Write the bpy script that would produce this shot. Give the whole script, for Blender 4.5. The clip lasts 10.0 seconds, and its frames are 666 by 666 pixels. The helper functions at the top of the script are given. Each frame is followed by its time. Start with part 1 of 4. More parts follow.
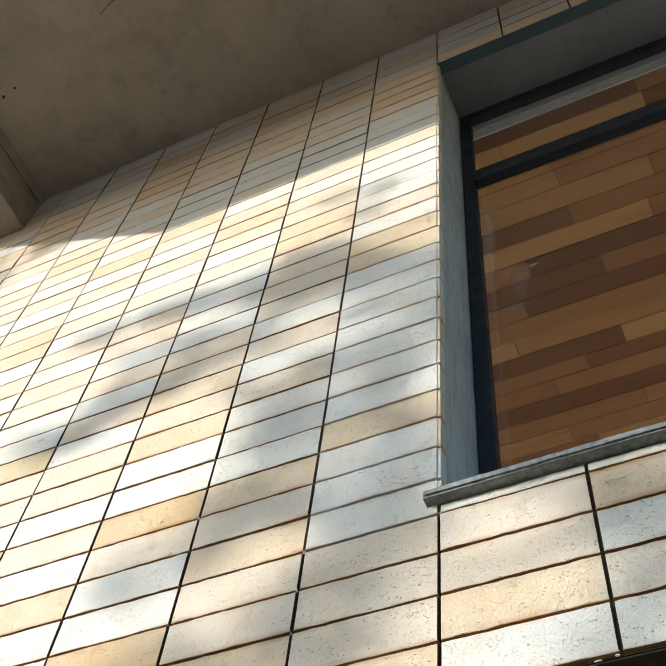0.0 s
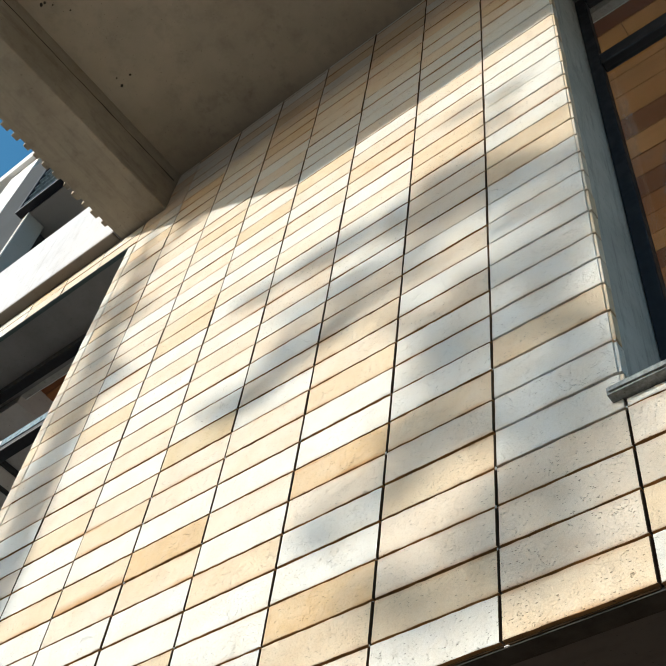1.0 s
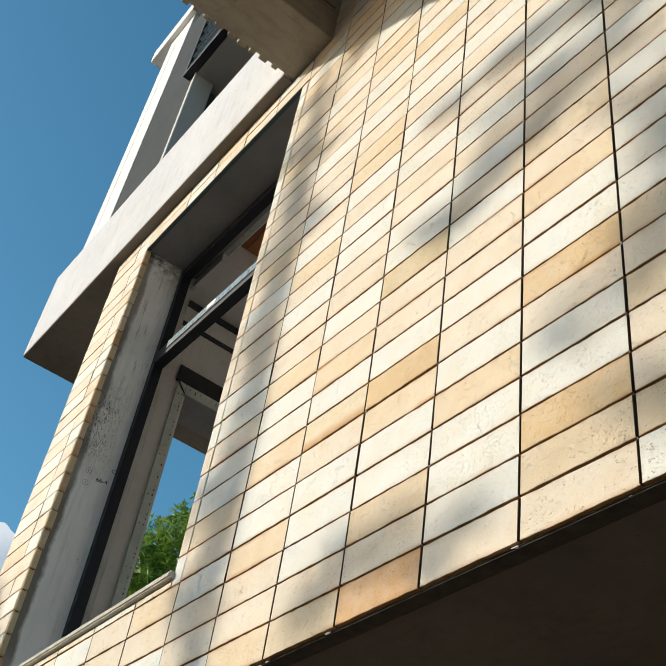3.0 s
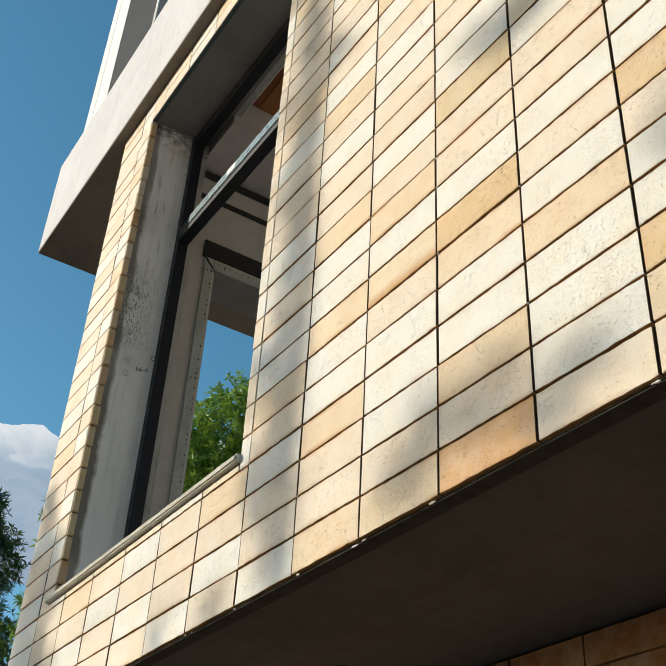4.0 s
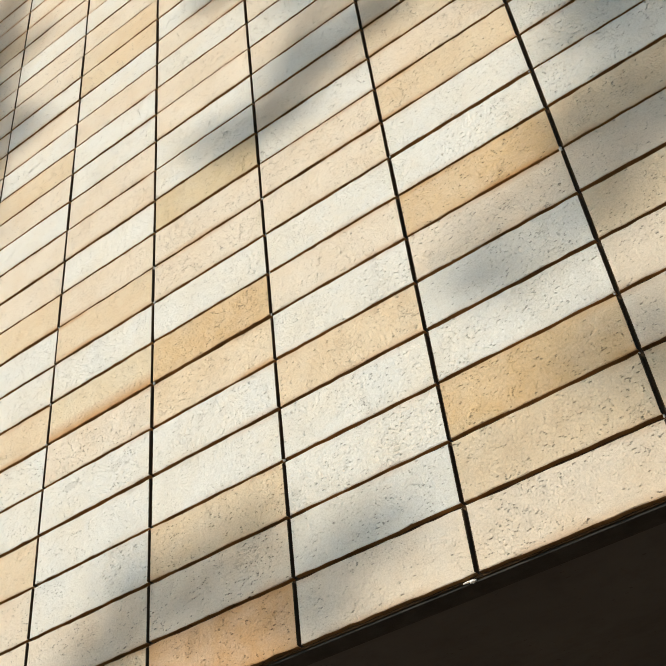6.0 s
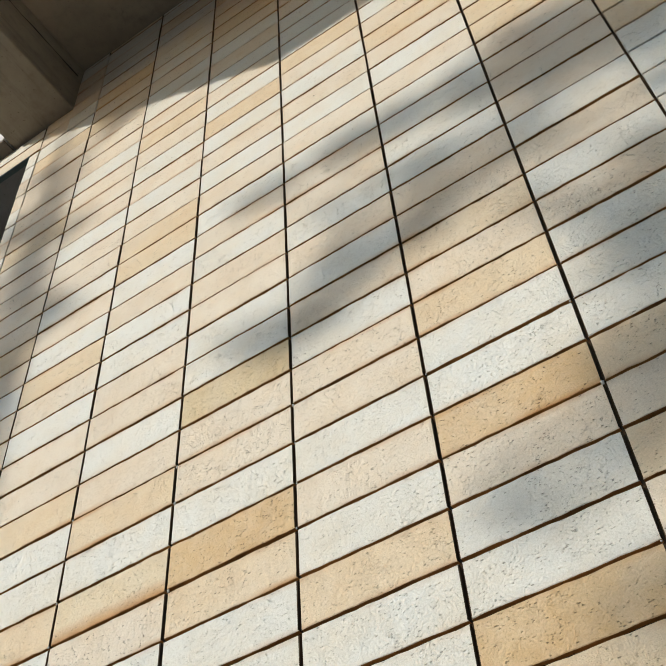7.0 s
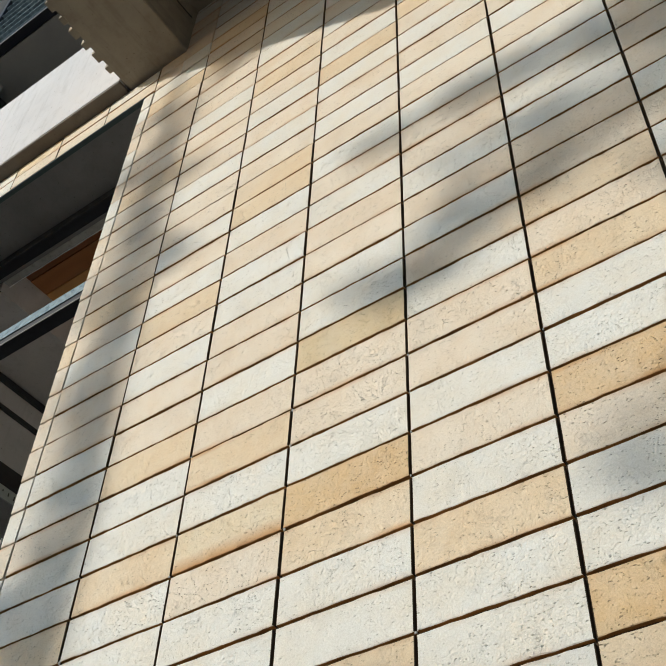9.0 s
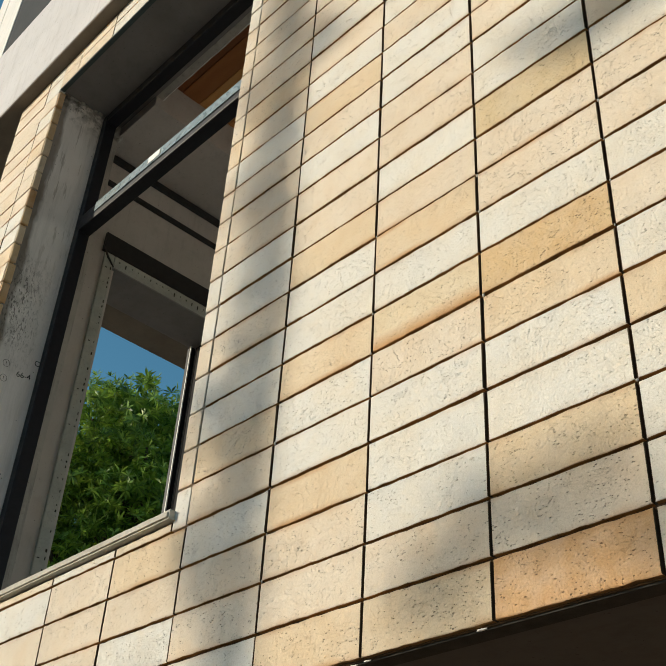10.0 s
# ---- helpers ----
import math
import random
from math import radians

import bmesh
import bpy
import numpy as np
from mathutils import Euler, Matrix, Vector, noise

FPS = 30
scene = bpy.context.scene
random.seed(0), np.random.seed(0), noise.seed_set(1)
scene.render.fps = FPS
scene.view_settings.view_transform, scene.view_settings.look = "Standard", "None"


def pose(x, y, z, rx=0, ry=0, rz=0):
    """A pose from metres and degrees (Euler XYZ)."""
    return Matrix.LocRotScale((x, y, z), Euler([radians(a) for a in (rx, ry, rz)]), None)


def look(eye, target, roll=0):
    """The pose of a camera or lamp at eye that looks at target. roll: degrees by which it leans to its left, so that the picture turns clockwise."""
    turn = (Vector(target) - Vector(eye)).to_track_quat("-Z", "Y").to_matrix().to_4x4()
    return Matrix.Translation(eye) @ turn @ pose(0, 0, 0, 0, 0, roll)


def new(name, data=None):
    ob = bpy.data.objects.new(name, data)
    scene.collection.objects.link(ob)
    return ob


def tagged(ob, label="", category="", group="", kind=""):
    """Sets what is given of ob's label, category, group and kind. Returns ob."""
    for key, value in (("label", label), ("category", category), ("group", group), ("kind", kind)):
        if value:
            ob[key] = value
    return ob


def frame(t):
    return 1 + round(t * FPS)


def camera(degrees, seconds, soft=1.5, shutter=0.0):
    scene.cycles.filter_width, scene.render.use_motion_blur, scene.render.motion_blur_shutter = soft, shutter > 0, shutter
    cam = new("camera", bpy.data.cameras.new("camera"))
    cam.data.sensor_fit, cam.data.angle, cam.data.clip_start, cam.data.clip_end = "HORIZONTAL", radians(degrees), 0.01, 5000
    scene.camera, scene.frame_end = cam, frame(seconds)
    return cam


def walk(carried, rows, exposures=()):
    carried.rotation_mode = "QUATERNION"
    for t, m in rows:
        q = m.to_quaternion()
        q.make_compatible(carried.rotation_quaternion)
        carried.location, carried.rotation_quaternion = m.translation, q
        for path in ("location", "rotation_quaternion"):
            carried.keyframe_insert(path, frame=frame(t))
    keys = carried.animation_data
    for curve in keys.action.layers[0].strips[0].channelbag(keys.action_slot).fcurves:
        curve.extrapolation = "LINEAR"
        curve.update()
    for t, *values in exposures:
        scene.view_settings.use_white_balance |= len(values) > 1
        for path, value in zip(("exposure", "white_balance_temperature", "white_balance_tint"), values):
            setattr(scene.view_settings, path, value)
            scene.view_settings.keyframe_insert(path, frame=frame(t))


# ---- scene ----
# The tiled face of the first floor lies in the plane y = 0 and looks towards -y; x runs along it, z is up from the pavement.
cam = camera(35.970, 10.0, soft=1.0, shutter=0.0)
walk(cam, [
    (0.0, pose(0.4236, -1.0793, 1.4708, 147.821, -4.834, 24.733)),
    (0.5, pose(0.4245, -1.0692, 1.4647, 145.219, -4.246, 33.195)),
    (1.0, pose(0.4129, -1.0684, 1.4695, 142.921, -5.909, 38.521)),
    (1.5, pose(0.3809, -1.0662, 1.4609, 140.148, -6.714, 42.467)),
    (2.0, pose(0.3655, -1.0691, 1.4772, 135.311, -8.860, 49.295)),
    (2.2, pose(0.3584, -1.0831, 1.4817, 134.446, -9.323, 50.758)),
    (3.3, pose(0.2406, -1.0520, 1.4894, 131.310, -6.846, 52.851)),
    (3.5, pose(0.1649, -1.0241, 1.5195, 130.596, -6.377, 54.104)),
    (4.0, pose(0.0395, -1.0222, 1.6179, 124.274, -2.828, 56.734)),
    (4.5, pose(-0.0225, -0.9767, 1.6213, 122.438, -0.436, 57.199)),
    (5.0, pose(-0.1534, -0.8773, 1.7312, 122.738, 2.109, 52.964)),
    (5.5, pose(-0.2213, -0.9100, 1.7999, 127.033, 3.210, 45.091)),
    (6.0, pose(-0.3149, -0.9689, 1.8792, 130.663, 5.860, 35.914)),
    (6.2, pose(-0.3268, -0.9748, 1.9127, 131.888, 5.596, 34.572)),
    (7.3, pose(-0.3340, -1.0197, 1.9417, 142.189, 2.538, 32.261)),
    (7.5, pose(-0.3369, -1.0265, 1.9427, 142.345, 2.224, 30.751)),
    (8.0, pose(-0.3535, -1.0366, 1.9437, 141.125, 1.817, 29.360)),
    (8.5, pose(-0.3418, -1.0518, 1.9359, 139.605, 1.569, 29.264)),
    (9.0, pose(-0.3461, -1.0567, 1.9307, 136.993, -1.789, 35.848)),
    (9.5, pose(-0.3811, -1.0626, 1.9244, 132.237, -3.359, 43.215)),
    (10.0, pose(-0.4318, -1.0442, 1.9203, 125.409, -2.974, 46.217)),
], exposures=[
    (0.0, 0.15, 6050, 10), (1.0, 0.03, 6150, 10), (2.2, -0.11, 6400, 10), (3.5, -0.17, 6600, 10), (4.5, -0.19, 6750, 10), (6.0, -0.34, 6500, 10),
    (7.5, -0.50, 6150, 10), (8.5, -0.50, 6150, 10), (9.2, -0.47, 6350, 10), (10.0, -0.43, 7000, 10)])

# ---- daylight ----
SUN = Vector((1.21, 1.70, -0.735)).normalized()          # the way the sunlight travels
world = bpy.data.worlds.new("sky")
scene.world = world
world.use_nodes = True
wn = world.node_tree
wn.nodes.clear()
sky = wn.nodes.new("ShaderNodeTexSky")
sky.sky_type = "NISHITA"
sky.sun_disc = False
sky.sun_elevation = math.asin(-SUN.z)
sky.sun_rotation = math.atan2(-SUN.x, -SUN.y)
sky.air_density, sky.dust_density, sky.ozone_density = 1.0, 0.7, 1.0
bg = wn.nodes.new("ShaderNodeBackground")
bg.inputs["Strength"].default_value = 0.135
wo = wn.nodes.new("ShaderNodeOutputWorld")
hue = wn.nodes.new("ShaderNodeMix")                     # a clear tropical, slightly teal sky
hue.data_type, hue.blend_type = "RGBA", "MULTIPLY"
hue.inputs["Factor"].default_value = 1.0
hue.inputs[7].default_value = (0.87, 0.98, 1.05, 1.0)
clear = wn.nodes.new("ShaderNodeHueSaturation")
clear.inputs["Hue"].default_value, clear.inputs["Saturation"].default_value, clear.inputs["Value"].default_value = 0.478, 1.30, 1.34
wn.links.new(sky.outputs["Color"], clear.inputs["Color"])
wn.links.new(clear.outputs["Color"], hue.inputs[6])
wn.links.new(hue.outputs[2], bg.inputs["Color"])
wn.links.new(bg.outputs["Background"], wo.inputs["Surface"])
sun = new("sun", bpy.data.lights.new("sun", "SUN"))
sun.data.energy, sun.data.angle, sun.data.color = 5.0, radians(0.55), (1.0, 0.92, 0.76)
sun.matrix_world = look((-8, -8, 12), Vector((-8, -8, 12)) + SUN)


back_light = new("room_fill_light", bpy.data.lights.new("room_fill_light", "AREA"))
back_light.data.shape, back_light.data.size, back_light.data.size_y = "RECTANGLE", 6.4, 2.1    # unseen fill lamp, added to brighten the plank ceiling
back_light.data.energy, back_light.data.color = 26.0, (1.0, 0.93, 0.82)
back_light.matrix_world = look((0.25, 4.98, 4.0), (0.25, 0.0, 4.3))


# ---- materials ----
class Nodes:
    """A small helper to chain shader nodes."""

    def __init__(self, name):
        self.mat = bpy.data.materials.new(name)
        self.mat.use_nodes = True
        self.tree = self.mat.node_tree
        self.bsdf = self.tree.nodes["Principled BSDF"]
        self.position = self.tree.nodes.new("ShaderNodeNewGeometry").outputs["Position"]

    def put(self, socket, value):
        if isinstance(value, bpy.types.NodeSocket):
            self.tree.links.new(value, socket)
        elif value is not None:
            socket.default_value = value

    def scaled(self, sx, sy, sz, source=None):
        n = self.tree.nodes.new("ShaderNodeVectorMath")
        n.operation = "MULTIPLY"
        self.put(n.inputs[0], source or self.position)
        n.inputs[1].default_value = (sx, sy, sz)
        return n.outputs[0]

    def noise(self, scale, detail=4, rough=0.6, source=None):
        n = self.tree.nodes.new("ShaderNodeTexNoise")
        self.put(n.inputs["Vector"], source or self.position)
        n.inputs["Scale"].default_value, n.inputs["Detail"].default_value, n.inputs["Roughness"].default_value = scale, detail, rough
        return n.outputs["Fac"]

    def voronoi(self, scale, source=None):
        n = self.tree.nodes.new("ShaderNodeTexVoronoi")
        self.put(n.inputs["Vector"], source or self.position)
        n.inputs["Scale"].default_value = scale
        return n.outputs["Distance"]

    def ramp(self, value, a, b, to=(0.0, 1.0)):
        n = self.tree.nodes.new("ShaderNodeMapRange")
        self.put(n.inputs["Value"], value)
        n.inputs["From Min"].default_value, n.inputs["From Max"].default_value = a, b
        n.inputs["To Min"].default_value, n.inputs["To Max"].default_value = to
        return n.outputs["Result"]

    def math(self, op, a, b=None):
        n = self.tree.nodes.new("ShaderNodeMath")
        n.operation = op
        self.put(n.inputs[0], a)
        self.put(n.inputs[1], b)
        return n.outputs[0]

    def mix(self, fac, a, b, blend="MIX"):
        n = self.tree.nodes.new("ShaderNodeMix")
        n.data_type, n.blend_type = "RGBA", blend
        self.put(n.inputs["Factor"], fac)
        self.put(n.inputs[6], (*a, 1) if isinstance(a, tuple) else a)
        self.put(n.inputs[7], (*b, 1) if isinstance(b, tuple) else b)
        return n.outputs[2]

    def random(self):
        return self.tree.nodes.new("ShaderNodeObjectInfo").outputs["Random"]

    def generated(self):
        n = self.tree.nodes.new("ShaderNodeTexCoord")
        s = self.tree.nodes.new("ShaderNodeSeparateXYZ")
        self.tree.links.new(n.outputs["Generated"], s.inputs[0])
        return s.outputs

    def bump(self, height, strength=0.3, distance=0.002):
        n = self.tree.nodes.new("ShaderNodeBump")
        n.inputs["Strength"].default_value, n.inputs["Distance"].default_value = strength, distance
        self.put(n.inputs["Height"], height)
        self.put(self.bsdf.inputs["Normal"], n.outputs[0])

    def done(self, colour, rough=0.8, metal=0.0, specular=None):
        self.put(self.bsdf.inputs["Base Color"], (*colour, 1) if isinstance(colour, tuple) else colour)
        self.put(self.bsdf.inputs["Roughness"], rough)
        self.bsdf.inputs["Metallic"].default_value = metal
        if specular is not None:
            self.bsdf.inputs["Specular IOR Level"].default_value = specular
        return self.mat


def tile_material(name, light, dark, warm, stain=0.25, pitted=1.0):
    """Matt split stoneware: a mottled body, sandy grain, fine pits in clusters, and a rusty bloom near some long edges."""
    n = Nodes(name)
    chance = n.random()
    body = n.mix(chance, light, dark)
    body = n.mix(n.ramp(n.noise(8.0, 4, 0.6), 0.40, 0.64), body, n.mix(0.85, body, warm))
    body = n.mix(n.math("MULTIPLY", n.ramp(n.noise(5.0, 3, 0.6), 0.50, 0.70), 0.35), body, n.mix(0.55, body, (0.68, 0.68, 0.66)))
    body = n.mix(n.math("MULTIPLY", n.ramp(n.noise(26.0, 5, 0.65), 0.40, 0.72), 0.34), body, n.mix(0.5, body, (0.82, 0.79, 0.72)))
    g = n.generated()
    edge = n.ramp(n.math("ABSOLUTE", n.math("SUBTRACT", g[2], 0.5)), 0.36 if stain < 0.9 else 0.22, 0.52)
    if stain > 0.9:
        edge = n.ramp(g[2], 0.36, -0.04)
    bloom = n.math("MULTIPLY", n.math("MULTIPLY", edge, n.ramp(n.noise(4.5, 2), 0.45 if stain < 0.9 else 0.15, 0.66 if stain < 0.9 else 0.35)), min(stain * 2.6, 1.0))
    body = n.mix(bloom, body, (0.50, 0.25, 0.085))
    rough_tile = n.ramp(n.math("FRACT", n.math("MULTIPLY", chance, 5.7)), 0.0, 1.0, (0.35, 1.0))
    where = n.math("MULTIPLY", n.ramp(n.noise(11.0, 4, 0.7), 0.41, 0.58), rough_tile)
    fine = n.math("MULTIPLY", n.ramp(n.voronoi(250.0, n.scaled(0.62, 1.0, 1.3)), 0.28, 0.18), n.ramp(n.noise(75.0, 2), 0.49, 0.56))
    deep = n.math("MULTIPLY", n.ramp(n.voronoi(125.0, n.scaled(0.55, 1.0, 1.4)), 0.18, 0.11), n.ramp(n.noise(42.0, 2), 0.50, 0.56))
    line = n.ramp(n.math("ABSOLUTE", n.math("SUBTRACT", n.noise(34.0, 3, 0.6, n.scaled(1.0, 1.0, 2.0)), 0.5)), 0.011, 0.003)
    scratch = n.math("MULTIPLY", line, n.ramp(n.noise(19.0, 3, 0.6), 0.56, 0.62))
    pits = n.math("ADD", n.math("MULTIPLY", fine, where), n.math("MULTIPLY", deep, rough_tile))
    pits = n.math("MINIMUM", n.math("ADD", pits, n.math("MULTIPLY", scratch, n.math("MULTIPLY", rough_tile, 0.18))), 1.0)
    body = n.mix(n.math("MULTIPLY", pits, min(0.95 * pitted, 1.0)), body, n.mix(0.92, body, (0.075, 0.044, 0.024)))
    haze = n.ramp(n.noise(45.0, 5, 0.75), 0.52, 0.75)
    body = n.mix(n.math("MULTIPLY", n.math("MULTIPLY", haze, where), 0.14), body, n.mix(0.6, body, (0.30, 0.27, 0.24)))
    grain = n.ramp(n.noise(420.0, 4, 0.75), 0.32, 0.66, (0.0, 1.0))
    body = n.mix(1.0, body, n.mix(grain, (0.90, 0.89, 0.87), (1.06, 1.06, 1.06)), "MULTIPLY")
    height = n.math("ADD", n.math("MULTIPLY", pits, -3.4), n.math("MULTIPLY", n.noise(170.0, 6, 0.78), 1.1))
    height = n.math("ADD", height, n.math("MULTIPLY", n.noise(36.0, 4, 0.6), 1.7))
    n.bump(height, 1.0, 0.0026)
    return n.done(body, n.ramp(n.noise(30.0), 0.3, 0.7, (0.62, 0.84)), specular=0.3)


def plaster(name, light, dark, scale=2.5, streaks=0.0, grime=0.35, rough=0.88, bump=0.25, mould=0.0, along=(6.0, 6.0, 0.55)):
    """Concrete, cement render or paint with clouds, runs and pores."""
    n = Nodes(name)
    body = n.mix(n.ramp(n.noise(scale, 6, 0.62), 0.32, 0.70), light, dark)
    body = n.mix(n.math("MULTIPLY", n.ramp(n.noise(scale * 7, 5, 0.7), 0.50, 0.78), grime), body, n.mix(0.5, body, (0.05, 0.045, 0.04)))
    if streaks:
        run = n.ramp(n.noise(6.0, 5, 0.7, n.scaled(*along)), 0.52, 0.72)
        body = n.mix(n.math("MULTIPLY", run, streaks), body, n.mix(0.55, body, (0.06, 0.055, 0.05)))
    if mould:
        spots = n.math("MULTIPLY", n.ramp(n.noise(3.2, 3, 0.6), 0.54, 0.68), n.ramp(n.noise(30.0, 5, 0.75), 0.50, 0.62))
        body = n.mix(n.math("MULTIPLY", spots, mould), body, (0.055, 0.05, 0.045))
    pores = n.ramp(n.noise(120.0, 2, 0.5), 0.30, 0.25)
    body = n.mix(n.math("MULTIPLY", pores, 0.6), body, (0.05, 0.045, 0.04))
    n.bump(n.math("ADD", n.noise(scale * 18, 6), n.math("MULTIPLY", pores, -1.2)), bump, 0.003)
    return n.done(body, rough, specular=0.3)


TONES = {
    "w": tile_material("tile_white", (0.77, 0.77, 0.745), (0.745, 0.735, 0.70), (0.75, 0.70, 0.615), 0.16, 0.85),
    "c": tile_material("tile_cream", (0.775, 0.69, 0.585), (0.745, 0.645, 0.53), (0.725, 0.60, 0.46), 0.28, 1.0),
    "y": tile_material("tile_tan", (0.755, 0.62, 0.455), (0.72, 0.58, 0.405), (0.70, 0.545, 0.37), 0.40, 1.0),
    "o": tile_material("tile_ochre", (0.70, 0.518, 0.31), (0.66, 0.476, 0.27), (0.63, 0.43, 0.23), 0.50, 1.0),
    "p": tile_material("tile_terracotta", (0.66, 0.42, 0.225), (0.62, 0.38, 0.195), (0.58, 0.33, 0.155), 0.6, 1.0),
    "s": tile_material("tile_rust_edged", (0.74, 0.635, 0.47), (0.72, 0.61, 0.44), (0.70, 0.56, 0.38), 1.0, 0.9),
    "v": tile_material("tile_olive", (0.67, 0.55, 0.36), (0.64, 0.51, 0.325), (0.64, 0.49, 0.30), 0.2, 1.0),
    "b": tile_material("tile_brown", (0.25, 0.138, 0.06), (0.20, 0.11, 0.047), (0.23, 0.11, 0.04), 0.4, 1.0),
}
M_MORTAR = plaster("mortar", (0.12, 0.075, 0.04), (0.05, 0.035, 0.024), 14.0, rough=0.95)
M_GROUT = plaster("grout_smear", (0.50, 0.28, 0.105), (0.20, 0.115, 0.05), 11.0, rough=0.95, grime=0.5)
M_CONCRETE = plaster("concrete", (0.33, 0.32, 0.29), (0.24, 0.23, 0.205), 3.0, streaks=0.25)
M_REVEAL = plaster("reveal_render", (0.50, 0.49, 0.465), (0.37, 0.36, 0.34), 4.0, streaks=0.8, grime=0.55)
M_SOFFIT = plaster("soffit_concrete", (0.52, 0.465, 0.375), (0.35, 0.31, 0.25), 1.7, grime=0.5, mould=0.32)
M_BEAM = plaster("beam_concrete", (0.46, 0.41, 0.33), (0.30, 0.265, 0.21), 2.2, streaks=0.55, grime=0.6, bump=0.5, mould=0.3, along=(3.2, 0.28, 3.2))
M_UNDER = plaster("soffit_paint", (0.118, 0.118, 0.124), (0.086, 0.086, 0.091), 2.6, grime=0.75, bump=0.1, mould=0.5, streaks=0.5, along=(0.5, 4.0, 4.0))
M_WHITE = plaster("white_paint", (0.78, 0.78, 0.77), (0.70, 0.70, 0.69), 3.5, streaks=0.2, grime=0.12, rough=0.7)
M_BAND = plaster("weathered_white_paint", (0.62, 0.62, 0.645), (0.55, 0.55, 0.573), 2.2, streaks=0.3, grime=0.25, rough=0.8)
M_UNDERBAND = plaster("band_underside_dark", (0.21, 0.185, 0.155), (0.13, 0.115, 0.098), 1.8, grime=0.5, mould=0.4)
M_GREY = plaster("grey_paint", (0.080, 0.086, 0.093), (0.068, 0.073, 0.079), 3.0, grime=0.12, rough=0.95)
M_ROOM = plaster("room_paint", (0.56, 0.53, 0.51), (0.45, 0.425, 0.405), 2.0, grime=0.35, streaks=0.25)
for flat in (M_GREY, M_WHITE, M_BAND):
    flat.node_tree.nodes["Principled BSDF"].inputs["Specular IOR Level"].default_value = 0.06
M_STONE = plaster("sill_granite", (0.30, 0.325, 0.325), (0.12, 0.13, 0.135), 90.0, grime=0.5, rough=0.6)
M_SEAM = plaster("edge_mortar", (0.062, 0.060, 0.059), (0.032, 0.031, 0.030), 25.0, grime=0.5, rough=1.0)
M_SILL = plaster("sill_cement", (0.52, 0.50, 0.45), (0.38, 0.36, 0.32), 12.0, grime=0.6)
M_LINING = plaster("lining_board", (0.47, 0.48, 0.44), (0.34, 0.35, 0.32), 9.0, grime=0.5)
# extra pale so the hidden floor throws light up to the planks
M_FLOOR_BOUNCE = plaster("floor_bounce_pale", (0.80, 0.75, 0.66), (0.72, 0.66, 0.57), 2.0, grime=0.2)
M_RECESS = plaster("recess_paint", (0.40, 0.385, 0.36), (0.34, 0.325, 0.305), 3.0, grime=0.1)
# near-black base colour carries the shade of the side window's far jamb
M_JAMB_SHADE = plaster("jamb_shade", (0.062, 0.062, 0.066), (0.040, 0.040, 0.043), 14.0, grime=0.6, rough=1.0)
M_JAMB_SHADE.node_tree.nodes["Principled BSDF"].inputs["Specular IOR Level"].default_value = 0.0
M_PALE = plaster("pale_grey_paint", (0.46, 0.455, 0.435), (0.40, 0.395, 0.38), 3.0, grime=0.1)
M_PAVE = plaster("paving", (0.205, 0.158, 0.12), (0.165, 0.125, 0.095), 3.0, grime=0.2)
# dark tone chosen to swallow light bounced up to the overhang
M_BOUNCE_CUT = plaster("bounce_cut_dark", (0.075, 0.062, 0.05), (0.055, 0.046, 0.038), 3.0, grime=0.4)


def simple(name, colour, rough=0.5, metal=0.0, grain=0.15, scale=40.0):
    n = Nodes(name)
    body = n.mix(n.ramp(n.noise(scale, 4), 0.35, 0.7), colour, tuple(c * (1 - grain) for c in colour))
    return n.done(body, n.ramp(n.noise(scale * 0.6, 3), 0.3, 0.7, (max(rough - 0.08, 0.02), rough + 0.1)), metal)


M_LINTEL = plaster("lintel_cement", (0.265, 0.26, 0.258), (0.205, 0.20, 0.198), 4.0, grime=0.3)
M_FRAME = simple("black_aluminium", (0.013, 0.014, 0.020), 0.50, 0.0, 0.3)
M_FRAME.node_tree.nodes["Principled BSDF"].inputs["Specular IOR Level"].default_value = 0.32
M_TAPE = simple("tape_film", (0.26, 0.34, 0.38), 0.30, 0.0, 0.6, 55.0)
M_LABEL = simple("white_label", (0.80, 0.82, 0.82), 0.5)
M_STEEL = simple("dark_steel", (0.03, 0.03, 0.032), 0.5, 0.3)
# shade on the lintel tiles' bottom edge, put into a teal-dark colour
M_LINTEL_EDGE = simple("lintel_edge_shade", (0.075, 0.11, 0.115), 0.55)
M_WIRE = simple("wire", (0.02, 0.018, 0.016), 0.6)


def glass_material():
    n = Nodes("window_glass")
    n.done((0.93, 0.96, 0.95), 0.02)
    n.bsdf.inputs["Transmission Weight"].default_value = 1.0
    n.bsdf.inputs["IOR"].default_value = 1.45
    return n.mat


M_GLASS = glass_material()


